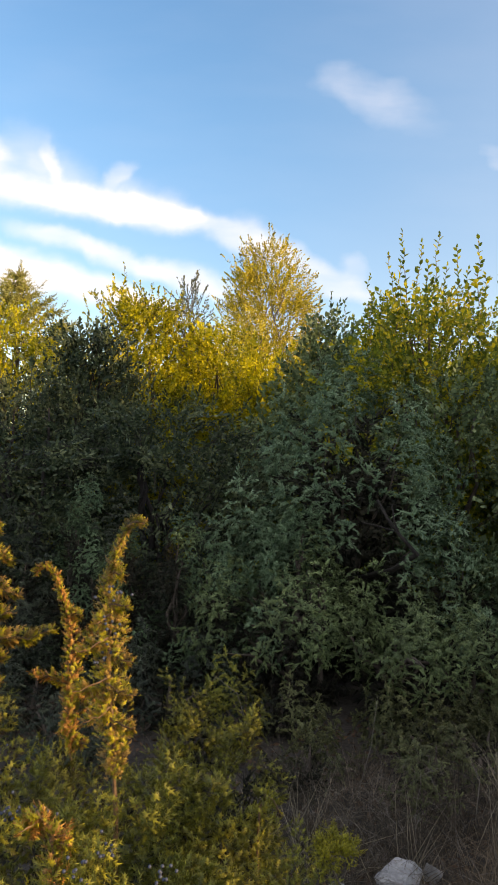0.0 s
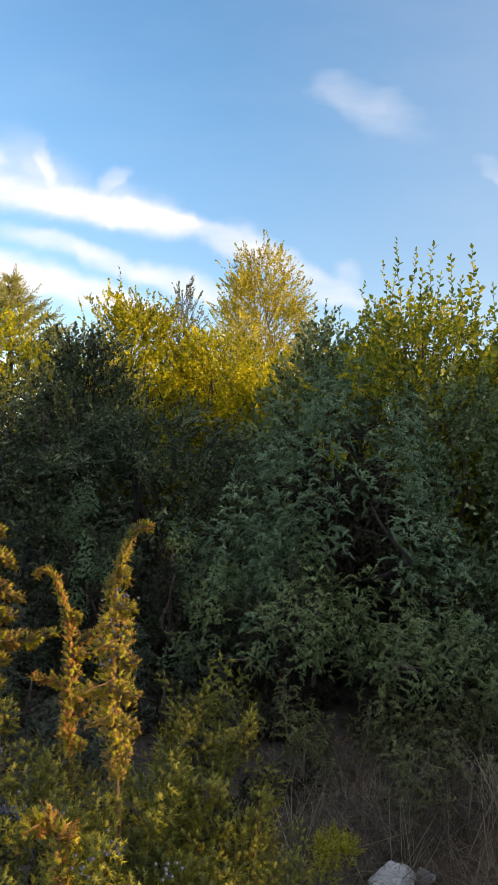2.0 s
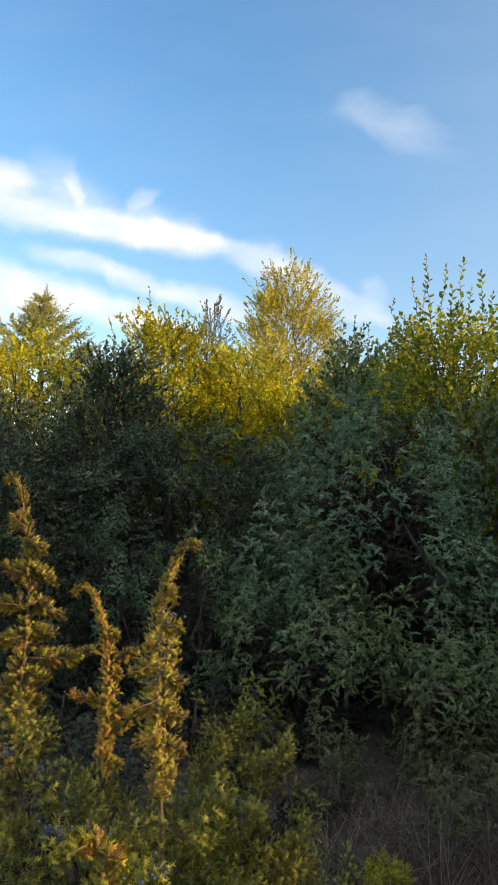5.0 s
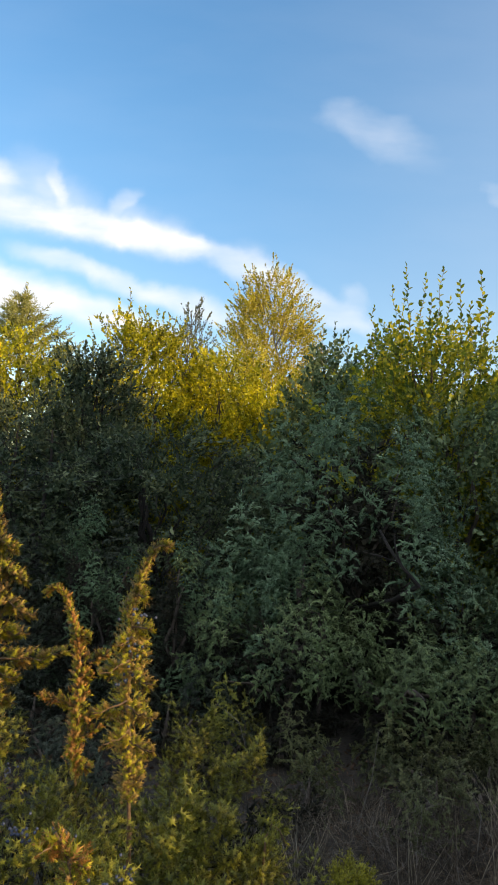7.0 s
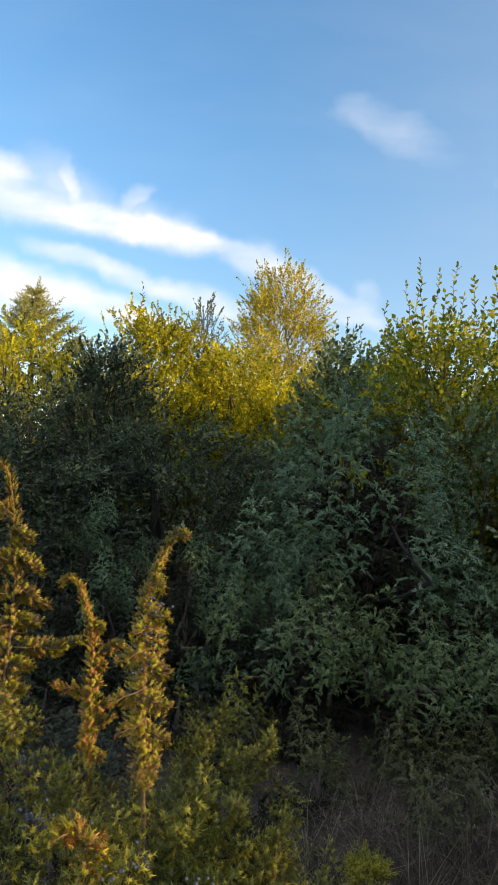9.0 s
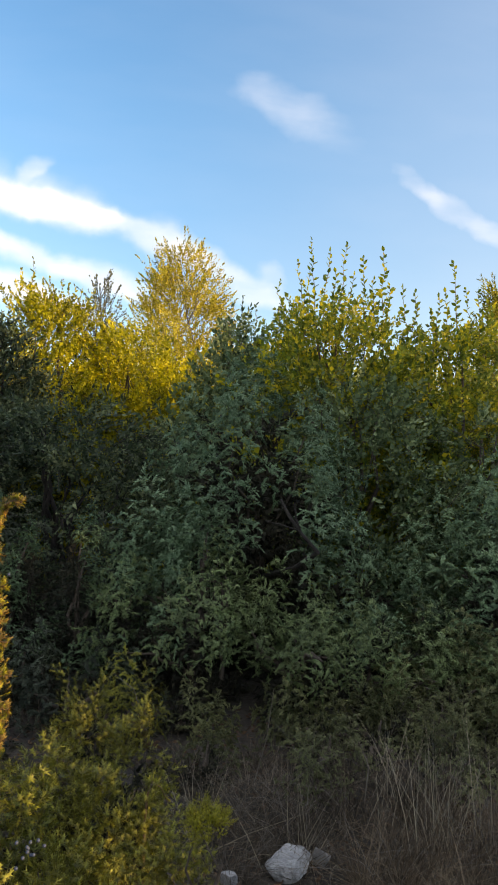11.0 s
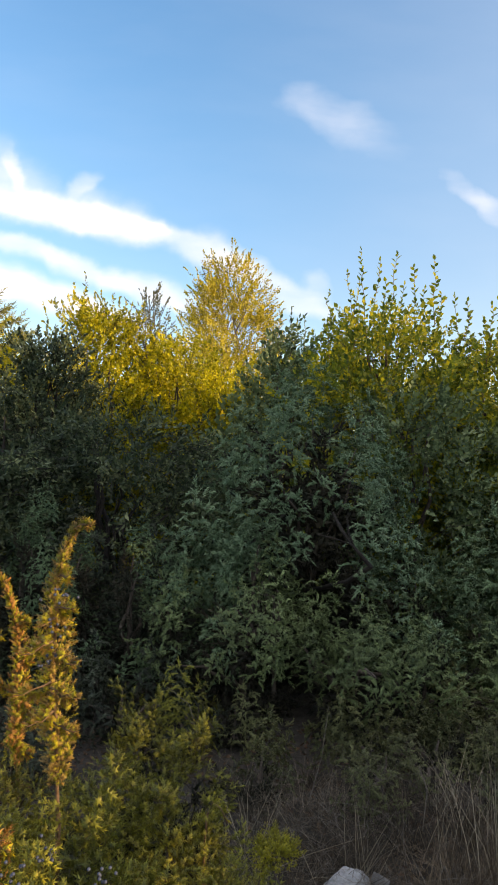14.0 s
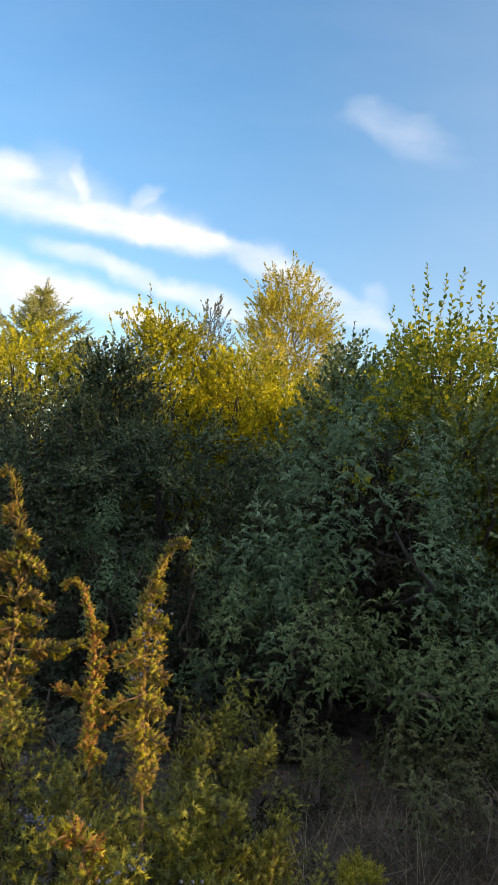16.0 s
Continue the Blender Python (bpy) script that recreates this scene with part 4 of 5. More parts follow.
# ---- foreground: sunlit junipers ----
def spire(name, points, arms, width, seed, label, mat, tip_mat, per_metre=150, size=0.036, bare=0.0):
    """A juniper shoot: a crooked stem with needle sprigs all round it and a few arms."""
    rng = np.random.default_rng(seed)
    pts = np.array(points, float)
    foot = pts[-1]
    ob = thing(name, foot[0], foot[1], label=label, category="juniper", group="sunlit junipers in front")
    z0 = ob.location[2]
    pts = np.concatenate([pts, [[foot[0] + 0.01, foot[1], z0 - 0.03]]]) - [foot[0], foot[1], z0]
    green, gold = [], []

    def clothe(line, r_of, count, first=0.0):
        seg = np.linalg.norm(np.diff(line, axis=0), axis=1)
        at = np.concatenate([[0], np.cumsum(seg)])
        u = np.sort(rng.uniform(first, 1.0, count)) * at[-1]
        p = np.stack([np.interp(u, at, line[:, i]) for i in range(3)], 1)
        tan = unit(np.stack([np.interp(u, at, np.gradient(line[:, i])) for i in range(3)], 1))
        a = rng.uniform(0, 6.28, count)
        rad = unit(np.cross(tan, np.stack([np.cos(a), np.sin(a), 0.3 * np.sin(2 * a)], 1)))
        w = np.interp(u / at[-1], *r_of)
        p = p + rad * (w * rng.uniform(0, 1, count) ** 0.7)[:, None]
        d = rad * (0.4 + 0.75 * np.minimum(1, w / 0.03))[:, None] + tan * 0.6 + [0, 0, 0.25] + rng.normal(0, 0.25, p.shape)
        s = size * rng.uniform(0.6, 1.2, count) * (1.0 - 0.45 * (u / at[-1]) ** 3)
        k = rng.random(count) < 0.5
        for m, store in ((k, gold), (~k, green)):
            if m.any():
                star = STAR[int(rng.integers(3))]
                v, f, soft = tufted(star, rng, m.sum(), (p[m], d[m], s[m]))
                store.append(((v, f), unit(soft * 0.75 + np.repeat(rad[m], len(star[0]), 0) * 0.5 + [0, 0, 0.15])))

    up = pts[::-1]
    L = np.linalg.norm(np.diff(up, axis=0), axis=1).sum()
    part("stem", tube(up, 0.005, 0.0015, 7), STEM, ob, "pinkish-brown bare stem")
    clothe(up, width, int(per_metre * L), bare)
    for a, b in arms:
        a, b = np.array(a) - [foot[0], foot[1], z0], np.array(b) - [foot[0], foot[1], z0]
        line = bend(a, b, rng, 0.05, 6, -0.06)
        part("branch", tube(line, 0.0024, 0.001, 5), STEM, ob)
        clothe(line, ((0, 1), (0.014, 0.004)), int(per_metre * 0.75 * np.linalg.norm(b - a)) + 8, 0.12)
    tip_tone = np.clip(STAR[0][0][:, 2], 0, 1)
    for kind_of, store, m in (("foliage", gold, mat), ("new_growth", green, tip_mat)):
        made = joined([q[0] for q in store])
        part(kind_of, (*made, np.tile(tip_tone, len(made[0]) // len(tip_tone)), np.concatenate([q[1] for q in store])), m, ob, kind="stuff")
    return ob


spire("juniper_spire", [(-0.790, 2.018, 1.594), (-0.775, 2.017, 1.605), (-0.758, 2.019, 1.585), (-0.746, 2.023, 1.532), (-0.735, 2.029, 1.455), (-0.726, 2.036, 1.363), (-0.727, 2.043, 1.270), (-0.731, 2.050, 1.176), (-0.740, 2.058, 1.067), (-0.752, 2.067, 0.958), (-0.757, 2.076, 0.834)],
      [((-0.734, 2.030, 1.440), (-0.673, 2.003, 1.411)),
       ((-0.727, 2.036, 1.370), (-0.641, 2.010, 1.328)),
       ((-0.725, 2.042, 1.285), (-0.620, 2.017, 1.237)),
       ((-0.729, 2.049, 1.192), (-0.645, 2.020, 1.190)),
       ((-0.724, 2.055, 1.115), (-0.529, 2.024, 1.148)),
       ((-0.735, 2.057, 1.083), (-0.659, 2.029, 1.072)),
       ((-0.736, 2.028, 1.471), (-0.764, 1.995, 1.500)),
       ((-0.725, 2.037, 1.347), (-0.786, 2.005, 1.371)),
       ((-0.729, 2.044, 1.254), (-0.801, 2.012, 1.271)),
       ((-0.731, 2.050, 1.176), (-0.820, 2.021, 1.163)),
       ((-0.742, 2.060, 1.052), (-0.828, 2.030, 1.041)),
       ((-0.744, 2.062, 1.021), (-0.674, 2.034, 1.006))],
      ((0, 0.2, 0.4, 0.6, 0.72, 0.86, 1), (0.03, 0.045, 0.06, 0.052, 0.028, 0.016, 0.006)), 60, "golden brown-green juniper spire in low sun", JUNIPER_GOLD, JUNIPER_TIP, 820, 0.026, 0.1)
spire("juniper_spire", [(-0.692, 2.387, 1.241), (-0.678, 2.385, 1.261), (-0.653, 2.386, 1.260), (-0.627, 2.388, 1.231), (-0.607, 2.394, 1.164), (-0.586, 2.399, 1.092), (-0.577, 2.404, 1.029), (-0.580, 2.410, 0.955), (-0.581, 2.415, 0.882), (-0.585, 2.422, 0.790), (-0.584, 2.429, 0.708), (-0.573, 2.438, 0.590)],
      [((-0.578, 2.404, 1.029), (-0.478, 2.372, 1.067)),
       ((-0.581, 2.415, 0.886), (-0.700, 2.380, 0.934)),
       ((-0.584, 2.419, 0.836), (-0.496, 2.386, 0.882)),
       ((-0.593, 2.397, 1.119), (-0.542, 2.368, 1.114)),
       ((-0.585, 2.422, 0.790), (-0.497, 2.389, 0.838)),
       ((-0.578, 2.407, 0.992), (-0.531, 2.377, 0.993)),
       ((-0.585, 2.424, 0.772), (-0.607, 2.396, 0.741)),
       ((-0.582, 2.428, 0.717), (-0.522, 2.399, 0.705))],
      ((0, 0.5, 0.56, 0.62, 0.7, 0.78, 0.88, 1), (0.012, 0.010, 0.016, 0.022, 0.026, 0.02, 0.011, 0.005)), 61, "orange-tipped juniper shoot in low sun", JUNIPER_RUST, JUNIPER_TIP, 700, 0.024, 0.5)
spire_bent = spire("juniper_spire", [(-0.211, 1.391, 1.477), (-0.227, 1.402, 1.480), (-0.243, 1.414, 1.472), (-0.255, 1.427, 1.449), (-0.267, 1.440, 1.418), (-0.278, 1.454, 1.388), (-0.289, 1.467, 1.364), (-0.284, 1.481, 1.324), (-0.286, 1.496, 1.284), (-0.291, 1.511, 1.228), (-0.294, 1.528, 1.158), (-0.289, 1.544, 1.099), (-0.287, 1.559, 1.050), (-0.289, 1.574, 1.000), (-0.290, 1.590, 0.947), (-0.288, 1.607, 0.874)],
      [((-0.284, 1.462, 1.325), (-0.241, 1.432, 1.327)),
       ((-0.282, 1.464, 1.304), (-0.304, 1.434, 1.293)),
       ((-0.285, 1.467, 1.261), (-0.335, 1.438, 1.242)),
       ((-0.285, 1.468, 1.239), (-0.233, 1.440, 1.225)),
       ((-0.287, 1.473, 1.185), (-0.343, 1.443, 1.170)),
       ((-0.287, 1.473, 1.175), (-0.227, 1.445, 1.164)),
       ((-0.281, 1.477, 1.132), (-0.325, 1.448, 1.113)),
       ((-0.280, 1.478, 1.111), (-0.230, 1.449, 1.105)),
       ((-0.281, 1.457, 1.384), (-0.253, 1.428, 1.385))],
      ((0, 0.59, 0.66, 0.72, 0.8, 0.86, 0.9, 0.94, 1), (0.010, 0.010, 0.025, 0.037, 0.034, 0.025, 0.009, 0.008, 0.004)), 62, "golden brown-green juniper spire with a bent tip", JUNIPER_GOLD, JUNIPER_TIP, 960, 0.0165, 0.62)
STARS = "low olive juniper bush with star-shaped tufts"
FRESH = "low fresh green juniper bush with star-shaped tufts"
bush_left = juniper("juniper_bush", -0.672, 1.983, 1.03, 0.13, 52, 63, "low olive juniper bush with blue berries", dome, 0.13, JUNIPER_OLIVE, templates=SPIRE)
bush_mid = juniper("juniper_bush", -0.414, 1.529, 0.97, 0.13, 60, 65, "low olive juniper bush with blue berries", dome, 0.1, JUNIPER_OLIVE, templates=SPIRE)
for x, y, h, r, n, k, mat, label, form in (
        (-0.852, 2.132, 1.03, 0.145, 52, 71, JUNIPER_FRESH, FRESH, dome), (-0.534, 1.809, 0.93, 0.12, 52, 72, JUNIPER_OLIVE, STARS, dome),
        (-0.560, 1.610, 0.92, 0.12, 56, 73, JUNIPER_FRESH, FRESH, dome), (-0.230, 1.549, 0.985, 0.085, 44, 74, JUNIPER_FRESH, FRESH, dome),
        (-0.295, 1.449, 0.95, 0.09, 44, 75, JUNIPER_OLIVE, STARS, dome), (-0.157, 1.535, 0.92, 0.09, 46, 76, JUNIPER_OLIVE, STARS, dome),
        (-0.440, 1.290, 0.97, 0.08, 40, 77, JUNIPER_FRESH, FRESH, dome), (-0.174, 1.352, 0.94, 0.08, 40, 78, JUNIPER_OLIVE, STARS, dome),
        (-0.541, 2.207, 0.73, 0.13, 50, 79, JUNIPER_OLIVE, STARS, dome), (-0.452, 2.310, 0.70, 0.12, 46, 80, JUNIPER_FRESH, FRESH, dome),
        (-0.302, 2.522, 0.57, 0.13, 46, 81, JUNIPER_OLIVE, STARS, dome), (-0.103, 2.263, 0.72, 0.10, 46, 82, JUNIPER_OLIVE, STARS, column),
        (-0.005, 2.139, 0.64, 0.085, 40, 83, JUNIPER_OLIVE, STARS, column), (-0.070, 1.808, 0.74, 0.09, 44, 84, JUNIPER_OLIVE, STARS, dome)):
    juniper("juniper_bush", x, y, h, r, n, k, label, form, 0.135 + 0.025 * (y > 1.9), mat, templates=SPIRE, lump=0.45)
juniper("juniper_bush", -0.216, 2.829, 0.79, 0.11, 62, 64, "small upright brown-olive juniper before dry grass", column, 0.15, JUNIPER_OLIVE, templates=SPIRE, lump=0.4)
juniper("juniper_bush", -0.290, 2.667, 0.62, 0.10, 44, 67, "low olive juniper among taller shoots", column, 0.14, JUNIPER_OLIVE, templates=SPIRE, lump=0.4)
juniper("juniper_bush", -0.032, 2.510, 0.78, 0.10, 60, 66, "small upright olive juniper beside dry grass", column, 0.14, JUNIPER_OLIVE, templates=SPIRE, lump=0.4)
juniper("juniper_bush", 0.129, 1.395, 0.912, 0.026, 90, 68, "dense round yellow-green juniper tuft", dome, 0.03, JUNIPER_TIP, templates=SPIRE, branches=3, z0=0.865, lump=0.1)
juniper("juniper_bush", 0.085, 1.502, 0.87, 0.085, 60, 69, "low grey-olive juniper under a yellow tuft", dome, 0.1, JUNIPER_OLIVE, templates=SPIRE, branches=3)
spire("juniper_spire", [(0.080, 2.173, 0.597), (0.060, 2.170, 0.639), (0.036, 2.168, 0.657), (0.022, 2.171, 0.621), (0.017, 2.176, 0.548), (0.016, 2.184, 0.452)], [], ((0, 0.4, 1), (0.02, 0.02, 0.008)), 70,
      "bent yellow-green juniper shoot", JUNIPER_TIP, JUNIPER_TIP, 170, 0.03)
spire("juniper_spire", [(-0.388, 1.390, 0.941), (-0.396, 1.387, 0.971), (-0.385, 1.386, 0.986), (-0.368, 1.388, 0.962), (-0.356, 1.391, 0.924), (-0.351, 1.398, 0.845)],
      [((-0.361, 1.390, 0.943), (-0.326, 1.359, 0.961)), ((-0.367, 1.389, 0.953), (-0.320, 1.360, 0.942)), ((-0.380, 1.388, 0.972), (-0.404, 1.358, 0.966))], ((0, 0.7, 1), (0.01, 0.018, 0.006)), 85,
      "short golden juniper shoot in low sun", JUNIPER_RUST, JUNIPER_TIP, 170, 0.026, 0.82)

# blue berries sit among the needles
def berries(bush_at, count, seed, spots):
    rng = np.random.default_rng(seed)
    bm = bmesh.new()
    bmesh.ops.create_icosphere(bm, subdivisions=2, radius=0.003)
    me = bpy.data.meshes.new("berry")
    bm.to_mesh(me)
    bm.free()
    me.materials.append(BERRY)
    for k in range(count):
        c = np.array(spots[k % len(spots)]) + rng.normal(0, 0.011, 3)
        ob = part("berry", me, BERRY, bush_at)
        ob.location = Vector(c) - bush_at.location


berries(bush_left, 24, 1, ((-0.70, 1.86, 0.94), (-0.62, 1.86, 0.90)))
berries(bush_mid, 64, 2, ((-0.448, 1.44, 0.962), (-0.371, 1.40, 0.965), (-0.255, 1.34, 0.950), (-0.153, 1.26, 0.955), (-0.284, 1.27, 0.955), (-0.479, 1.45, 0.955)))
berries(spire_bent, 26, 3, ((-0.273, 1.43, 1.350), (-0.277, 1.44, 1.296), (-0.284, 1.46, 1.228)))


# ---- stones, dry grass, dead twigs ----
def stone(x, y, w, d, h, seed, label, mat, tilt=0):
    rng = np.random.default_rng(seed)
    bm = bmesh.new()
    bmesh.ops.create_icosphere(bm, subdivisions=4, radius=1)
    planes = [(Vector(unit(rng.normal(0, 1, 3))), rng.uniform(0.42, 0.72)) for _ in range(10)]
    for v in bm.verts:
        for n, k in planes:
            over = v.co.dot(n) - k
            if over > 0:
                v.co -= n * over
        v.co += v.co.normalized() * 0.05 * noise.noise(v.co * 3.0) + v.co.normalized() * 0.02 * noise.noise(v.co * 9.0)
        v.co = Vector((v.co.x * w / 2, v.co.y * d / 2, v.co.z * h / 2 + h * 0.3))
    me = bpy.data.meshes.new("stone")
    bm.to_mesh(me)
    bm.free()
    me.materials.append(mat)
    ob = new("stone", me)
    ob.location, ob.rotation_euler = (x, y, ground(x, y)), (0, radians(-tilt), rng.uniform(0, 6.28) if not tilt else 0.4)
    return tagged(ob, label, "stone", "stones in the dry grass")


stone(0.615, 2.94, 0.215, 0.2, 0.155, 3, "whitish angular limestone block in dry grass", STONE, 28)
stone(0.335, 2.80, 0.1, 0.08, 0.09, 5, "small whitish stone in dry grass", STONE)
stone(0.735, 2.95, 0.09, 0.07, 0.1, 9, "small grey stone behind a pale block", STONE_GREY)
stone(0.12, 2.3, 0.08, 0.07, 0.06, 12, "small grey stone under juniper", STONE_GREY)


def blade_template(rng, curve=0.5, w=0.012):
    s = np.linspace(0, 1, 4)
    x = curve * s ** 2
    z = s * (1 - 0.25 * curve * s)
    half = w * (1 - 0.85 * s)
    v = np.concatenate([np.stack([x, -half, z], 1), np.stack([x, half, z], 1)])
    f = []
    for i in range(3):
        f += [(i, i + 4, i + 5), (i, i + 5, i + 1)]
    return v, np.array(f)


BLADES = [blade_template(R0, c, 0.008) for c in (0.3, 0.7, 1.2)]


def grass(label, n, box, height, lean, seed, mat, name="dry_grass", strewn=0.0):
    rng = np.random.default_rng(seed)
    x0, x1, y0, y1 = box
    k = max(6, n // 60)
    tuft = np.stack([rng.uniform(x0, x1, k), rng.uniform(y0, y1, k)], 1)
    xy = tuft[rng.integers(0, k, n)] + rng.normal(0, 0.07, (n, 2))
    loose = rng.random(n) < strewn
    xy[loose] = np.stack([rng.uniform(x0, x1, loose.sum()), rng.uniform(y0, y1, loose.sum())], 1)
    p = np.array([(a, b, ground(a, b) - 0.01) for a, b in xy])
    d = np.concatenate([rng.normal(0, lean, (n, 2)), np.ones((n, 1))], 1)
    s = height * rng.uniform(0.35, 1.15, n)
    which = rng.integers(0, 3, n)
    ob = new(name, mesh_of(name, *joined([spread(BLADES[i], p[which == i], d[which == i], s[which == i], rng) for i in range(3)]), mat))
    return tagged(ob, label, "grass", kind="stuff")


grass("matted grey-brown dry grass", 9000, (-0.6, 3.6, 2.1, 3.8), 0.13, 1.4, 101, DRY_GRASS, strewn=0.7)
grass("tangled fine dead grass by the junipers", 3200, (0.15, 1.0, 2.9, 3.9), 0.2, 1.0, 102, DRY_GRASS)
grass("reddish-brown dry grass tussocks", 7000, (0.9, 3.2, 2.3, 3.3), 0.19, 0.8, 103, RED_GRASS, strewn=0.3)
grass("dry grass under dark shrubs", 3000, (-3.5, 0.2, 3.0, 5.5), 0.2, 0.7, 104, DRY_GRASS)
grass("trodden grey-brown dry grass on open ground", 3000, (-4.5, 4.5, -3.5, 2.1), 0.1, 1.5, 108, DRY_GRASS, strewn=0.6)
BLADES = [blade_template(R0, c, 0.0035) for c in (0.1, 0.3, 0.8)]
grass("tall pale dry grass stalks", 60, (1.15, 1.45, 2.8, 3.1), 0.55, 0.18, 105, PALE_GRASS)
grass("tall pale dry grass stalks", 170, (0.1, 1.3, 2.9, 4.0), 0.42, 0.4, 106, PALE_GRASS)
grass("tall pale dry grass stalks", 130, (1.0, 2.6, 3.0, 4.0), 0.42, 0.35, 107, PALE_GRASS)



def tussock(x, y, h, blades, seed, mat, label):
    """A mound of dry blades that spring from one foot."""
    rng = np.random.default_rng(seed)
    a, tilt = rng.uniform(0, 6.28, blades), np.abs(rng.normal(0, 0.75, blades))
    p = np.stack([np.cos(a) * 0.03 * rng.random(blades), np.sin(a) * 0.03 * rng.random(blades), np.full(blades, -0.01)], 1)
    d = np.stack([np.cos(a) * np.sin(tilt), np.sin(a) * np.sin(tilt), np.cos(tilt) + 0.1], 1)
    s = h * rng.uniform(0.4, 1.15, blades)
    which = rng.integers(0, 3, blades)
    ob = new("grass_tussock", mesh_of("grass_tussock", *joined([spread(FINE_BLADES[i], p[which == i], d[which == i], s[which == i], rng) for i in range(3)]), mat))
    ob.location = (x, y, ground(x, y))
    return tagged(ob, label, "grass tussock", "grass tussocks")


FINE_BLADES = [blade_template(R0, c, 0.007) for c in (0.35, 0.8, 1.3)]
rng = np.random.default_rng(88)
for i in range(46):
    x, y = rng.uniform(0.85, 3.4), rng.uniform(2.25, 3.7)
    tussock(x, y, rng.uniform(0.16, 0.3), 130, 200 + i, RED_GRASS if y < 3.2 else DRY_GRASS, "reddish-brown dry grass tussock" if y < 3.2 else "grey-brown dry grass tussock")
for i in range(22):
    x, y = rng.uniform(0.05, 1.3), rng.uniform(2.75, 4.0)
    tussock(x, y, rng.uniform(0.12, 0.26), 130, 300 + i, DRY_GRASS, "grey-brown dry grass tussock")
for i in range(30):
    x, y = rng.uniform(0.85, 2.6), rng.uniform(2.15, 2.95)
    tussock(x, y, rng.uniform(0.14, 0.28), 110, 430 + i, RED_GRASS, "reddish-brown dry grass tussock")
for i in range(26):
    x, y = rng.uniform(0.2, 1.5), rng.uniform(2.2, 2.85)
    if abs(x - 0.6) > 0.17 or y > 2.7:
        tussock(x, y, rng.uniform(0.08, 0.18), 100, 360 + i, RED_GRASS if x > 0.7 else DRY_GRASS, "low reddish-brown dry grass tussock" if x > 0.7 else "low grey-brown dry grass tussock")

# fallen needles, leaf scraps and twig ends on the earth
rng = np.random.default_rng(91)
n = 7000
xy = np.stack([rng.uniform(-1.8, 3.6, n), rng.uniform(2.0, 4.8, n)], 1)
p = np.array([(a, c, ground(a, c) + 0.006) for a, c in xy])
d = np.concatenate([rng.normal(0, 1, (n, 2)), rng.normal(0.1, 0.25, (n, 1))], 1)
litter = new("leaf_litter", mesh_of("leaf_litter", *spread((FLAT_LEAF[0] * [0.6, 1, 1], FLAT_LEAF[1]), p, d, rng.uniform(0.015, 0.05, n), rng), LITTER))
tagged(litter, "brown fallen leaves and needles on earth", "litter", kind="stuff")

# tangle of fine dead stems
rng = np.random.default_rng(92)
items = []
u = np.linspace(0, 1, 9)[:, None]
clumps = ((0.4, 3.3, 0.16), (0.62, 3.0, 0.12), (1.3, 2.95, 0.14), (1.7, 3.35, 0.18), (0.9, 3.55, 0.2), (2.2, 3.0, 0.2), (0.2, 2.75, 0.1), (2.6, 3.3, 0.25), (1.05, 2.75, 0.15))
for i in range(380):
    cx, cy, wide = clumps[i % 9]
    x, y = cx + rng.normal(0, wide), cy + rng.normal(0, wide)
    a = np.array([x, y, ground(x, y)])
    c = np.array([rng.normal(0, 0.16), rng.normal(0, 0.1), rng.uniform(0.1, 0.42)])
    droop = np.array([rng.normal(0, 0.16), rng.normal(0, 0.1), -rng.uniform(0.0, 0.32)])
    kink = rng.normal(0, 0.008, (9, 3)) * u
    items.append(tube(a + c * u + droop * u ** 2.5 + kink, 0.0013, 0.0005, 3))
tagged(new("dead_brush", mesh_of("dead_brush", *joined(items), PALE_TWIG)), "tangled fine pale dead stems in grass", "dead stems", kind="stuff")

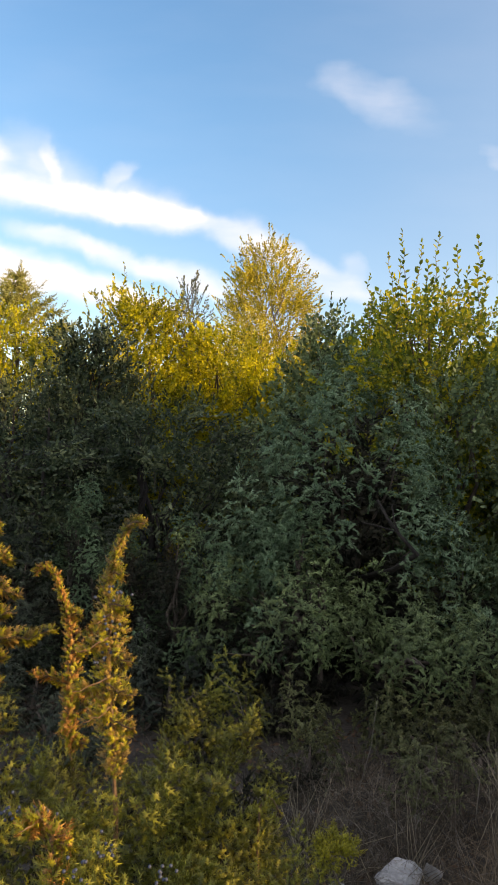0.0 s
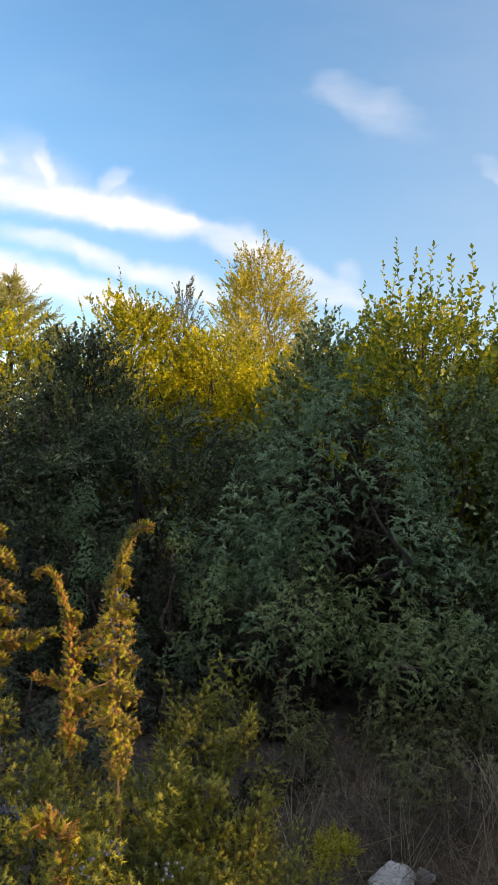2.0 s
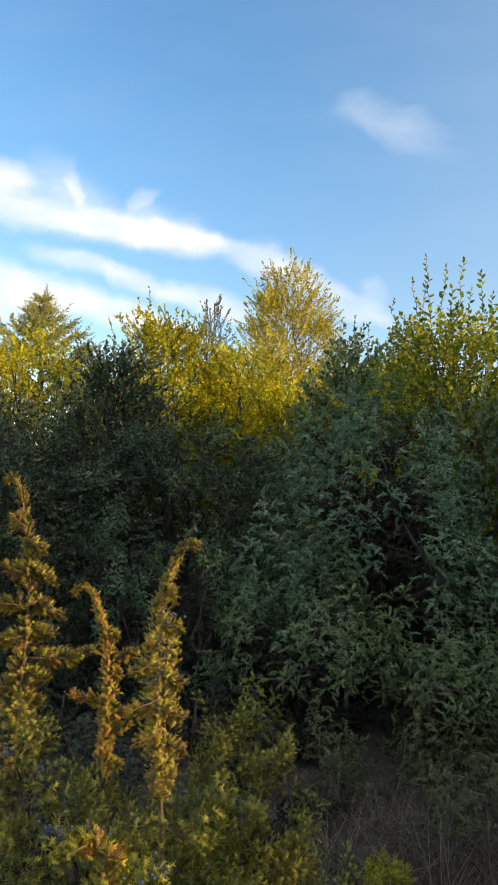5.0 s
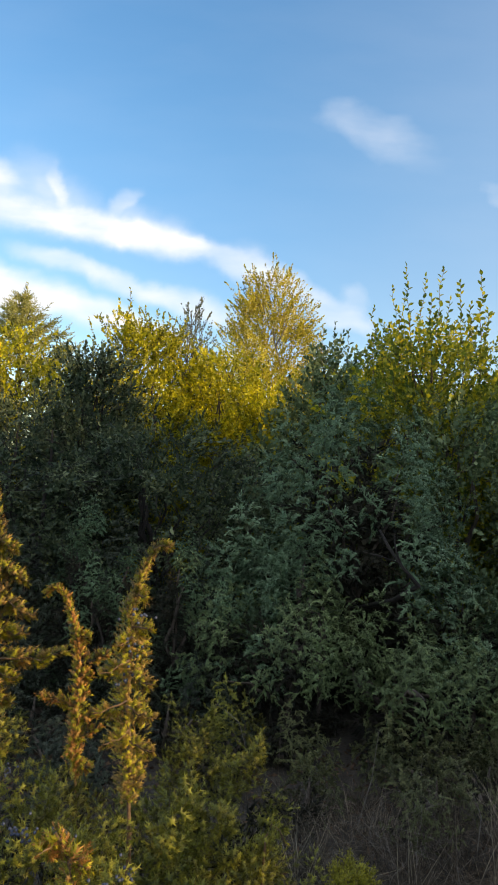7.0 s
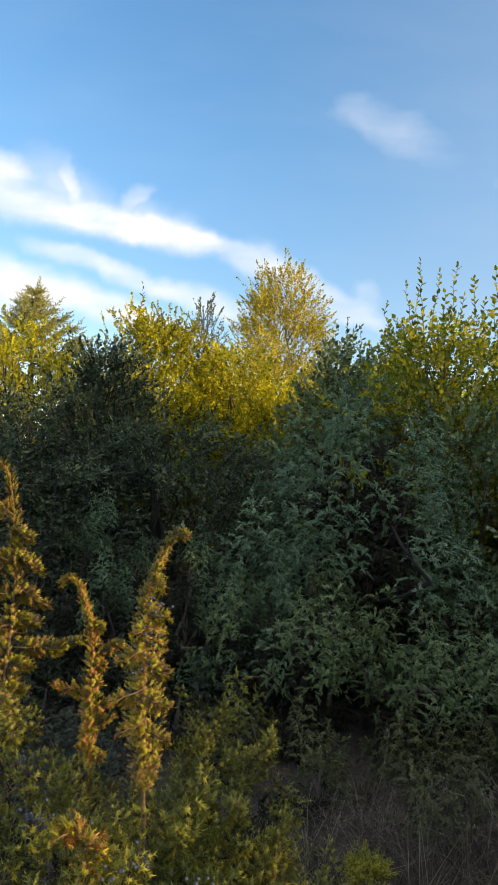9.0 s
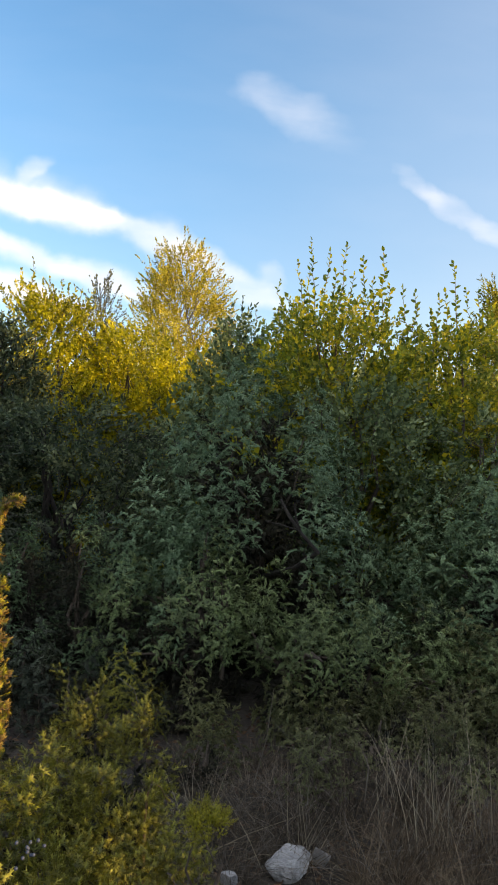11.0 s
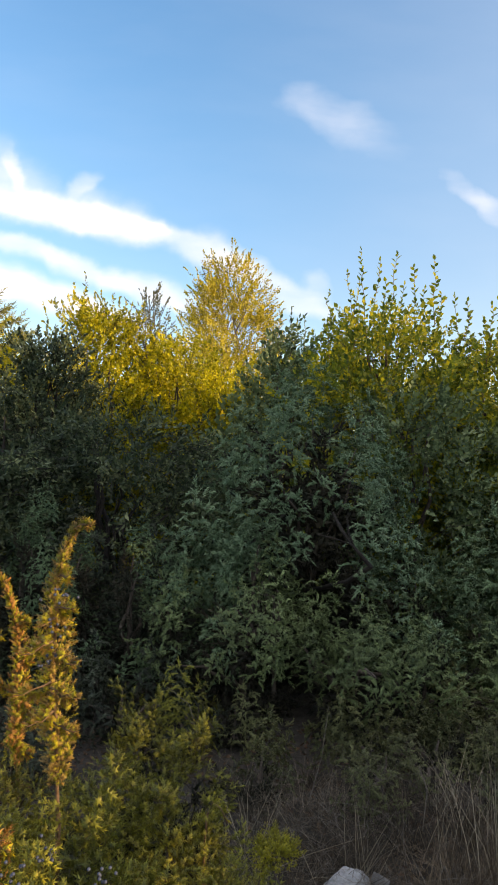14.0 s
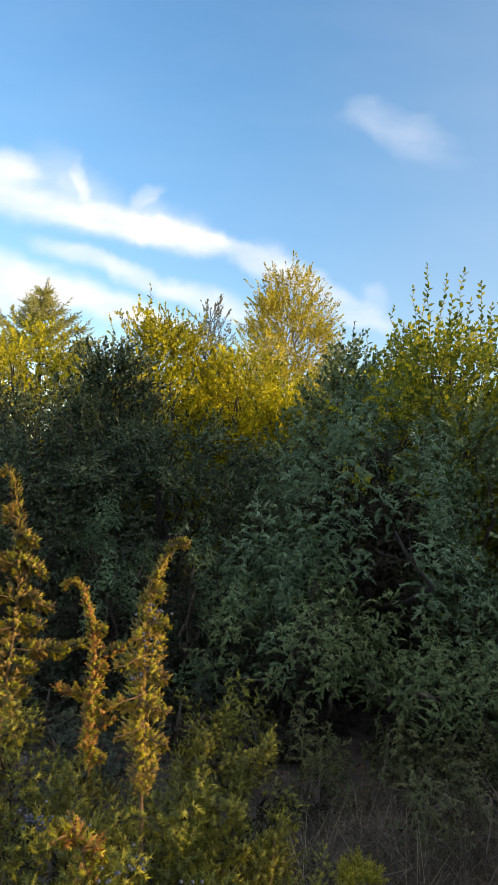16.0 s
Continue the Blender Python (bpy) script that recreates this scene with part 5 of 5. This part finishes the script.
rng = np.random.default_rng(77)
for pts in ([(0.02, 2.5, 0.22), (0.06, 2.5, 0.27), (0.04, 2.5, 0.18), (0.10, 2.48, 0.12), (0.16, 2.46, 0.17), (0.14, 2.46, 0.1)],
            [(1.02, 3.3, 0.02), (1.04, 3.3, 0.2), (1.0, 3.3, 0.3), (1.05, 3.28, 0.33), (1.1, 3.28, 0.24)],
            [(0.55, 3.6, 0.02), (0.6, 3.55, 0.25), (0.62, 3.5, 0.5)],
            [(-0.3, 3.4, 0.1), (-0.27, 3.4, 0.45), (-0.15, 3.4, 0.62), (-0.05, 3.38, 0.55), (0.0, 3.36, 0.4)],
            [(0.9, 2.9, 0.02), (1.0, 2.85, 0.06), (1.15, 2.85, 0.05)],
            [(-0.7, 2.45, 0.02), (-0.66, 2.44, 0.3), (-0.58, 2.42, 0.42), (-0.5, 2.4, 0.4)]):
    c = np.array(pts[0])
    gz = ground(c[0], c[1])
    ob = new("dead_twig", mesh_of("dead_twig", *tube(np.array(pts) - [c[0], c[1], gz], 0.0026, 0.0012, 5), PALE_TWIG))
    ob.location = (c[0], c[1], gz)
    tagged(ob, "thin pale bent dead twig", "twig", "dead twigs in the grass")

# ---- unseen trees added behind the viewer to shade the scrub ----
WAY = np.array(way)
SIDE = np.array([-WAY[1], WAY[0]]) / math.hypot(WAY[0], WAY[1])


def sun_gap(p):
    """Clears a hole in the added trees so low sun reaches the front junipers."""
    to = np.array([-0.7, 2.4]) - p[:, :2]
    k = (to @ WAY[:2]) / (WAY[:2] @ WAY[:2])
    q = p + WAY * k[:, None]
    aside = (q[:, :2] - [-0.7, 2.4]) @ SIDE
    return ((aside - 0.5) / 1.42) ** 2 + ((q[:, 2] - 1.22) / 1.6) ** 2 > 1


for i in range(17):
    s = {6: -5.1, 7: -2.5}.get(i, -17 + 2.1 * i)                       # place along the row, across the light
    c = np.array([0.0, 6.0]) - WAY[:2] / math.hypot(WAY[0], WAY[1]) * (17 + 0.7 * (i % 3)) - SIDE * s
    # heights set by where the shade line should fall
    top = (8.7 if s < 0.5 else 6.7 if s < 3 else 6.2) + 0.4 * math.sin(i * 2.1)
    shrub("shade_tree", c[0], c[1], top, 1.9, 260, 80 + i, "tall leafy tree, unseen, added for shade", GREEN_LEAF, TWIG_BIG, 1.3,
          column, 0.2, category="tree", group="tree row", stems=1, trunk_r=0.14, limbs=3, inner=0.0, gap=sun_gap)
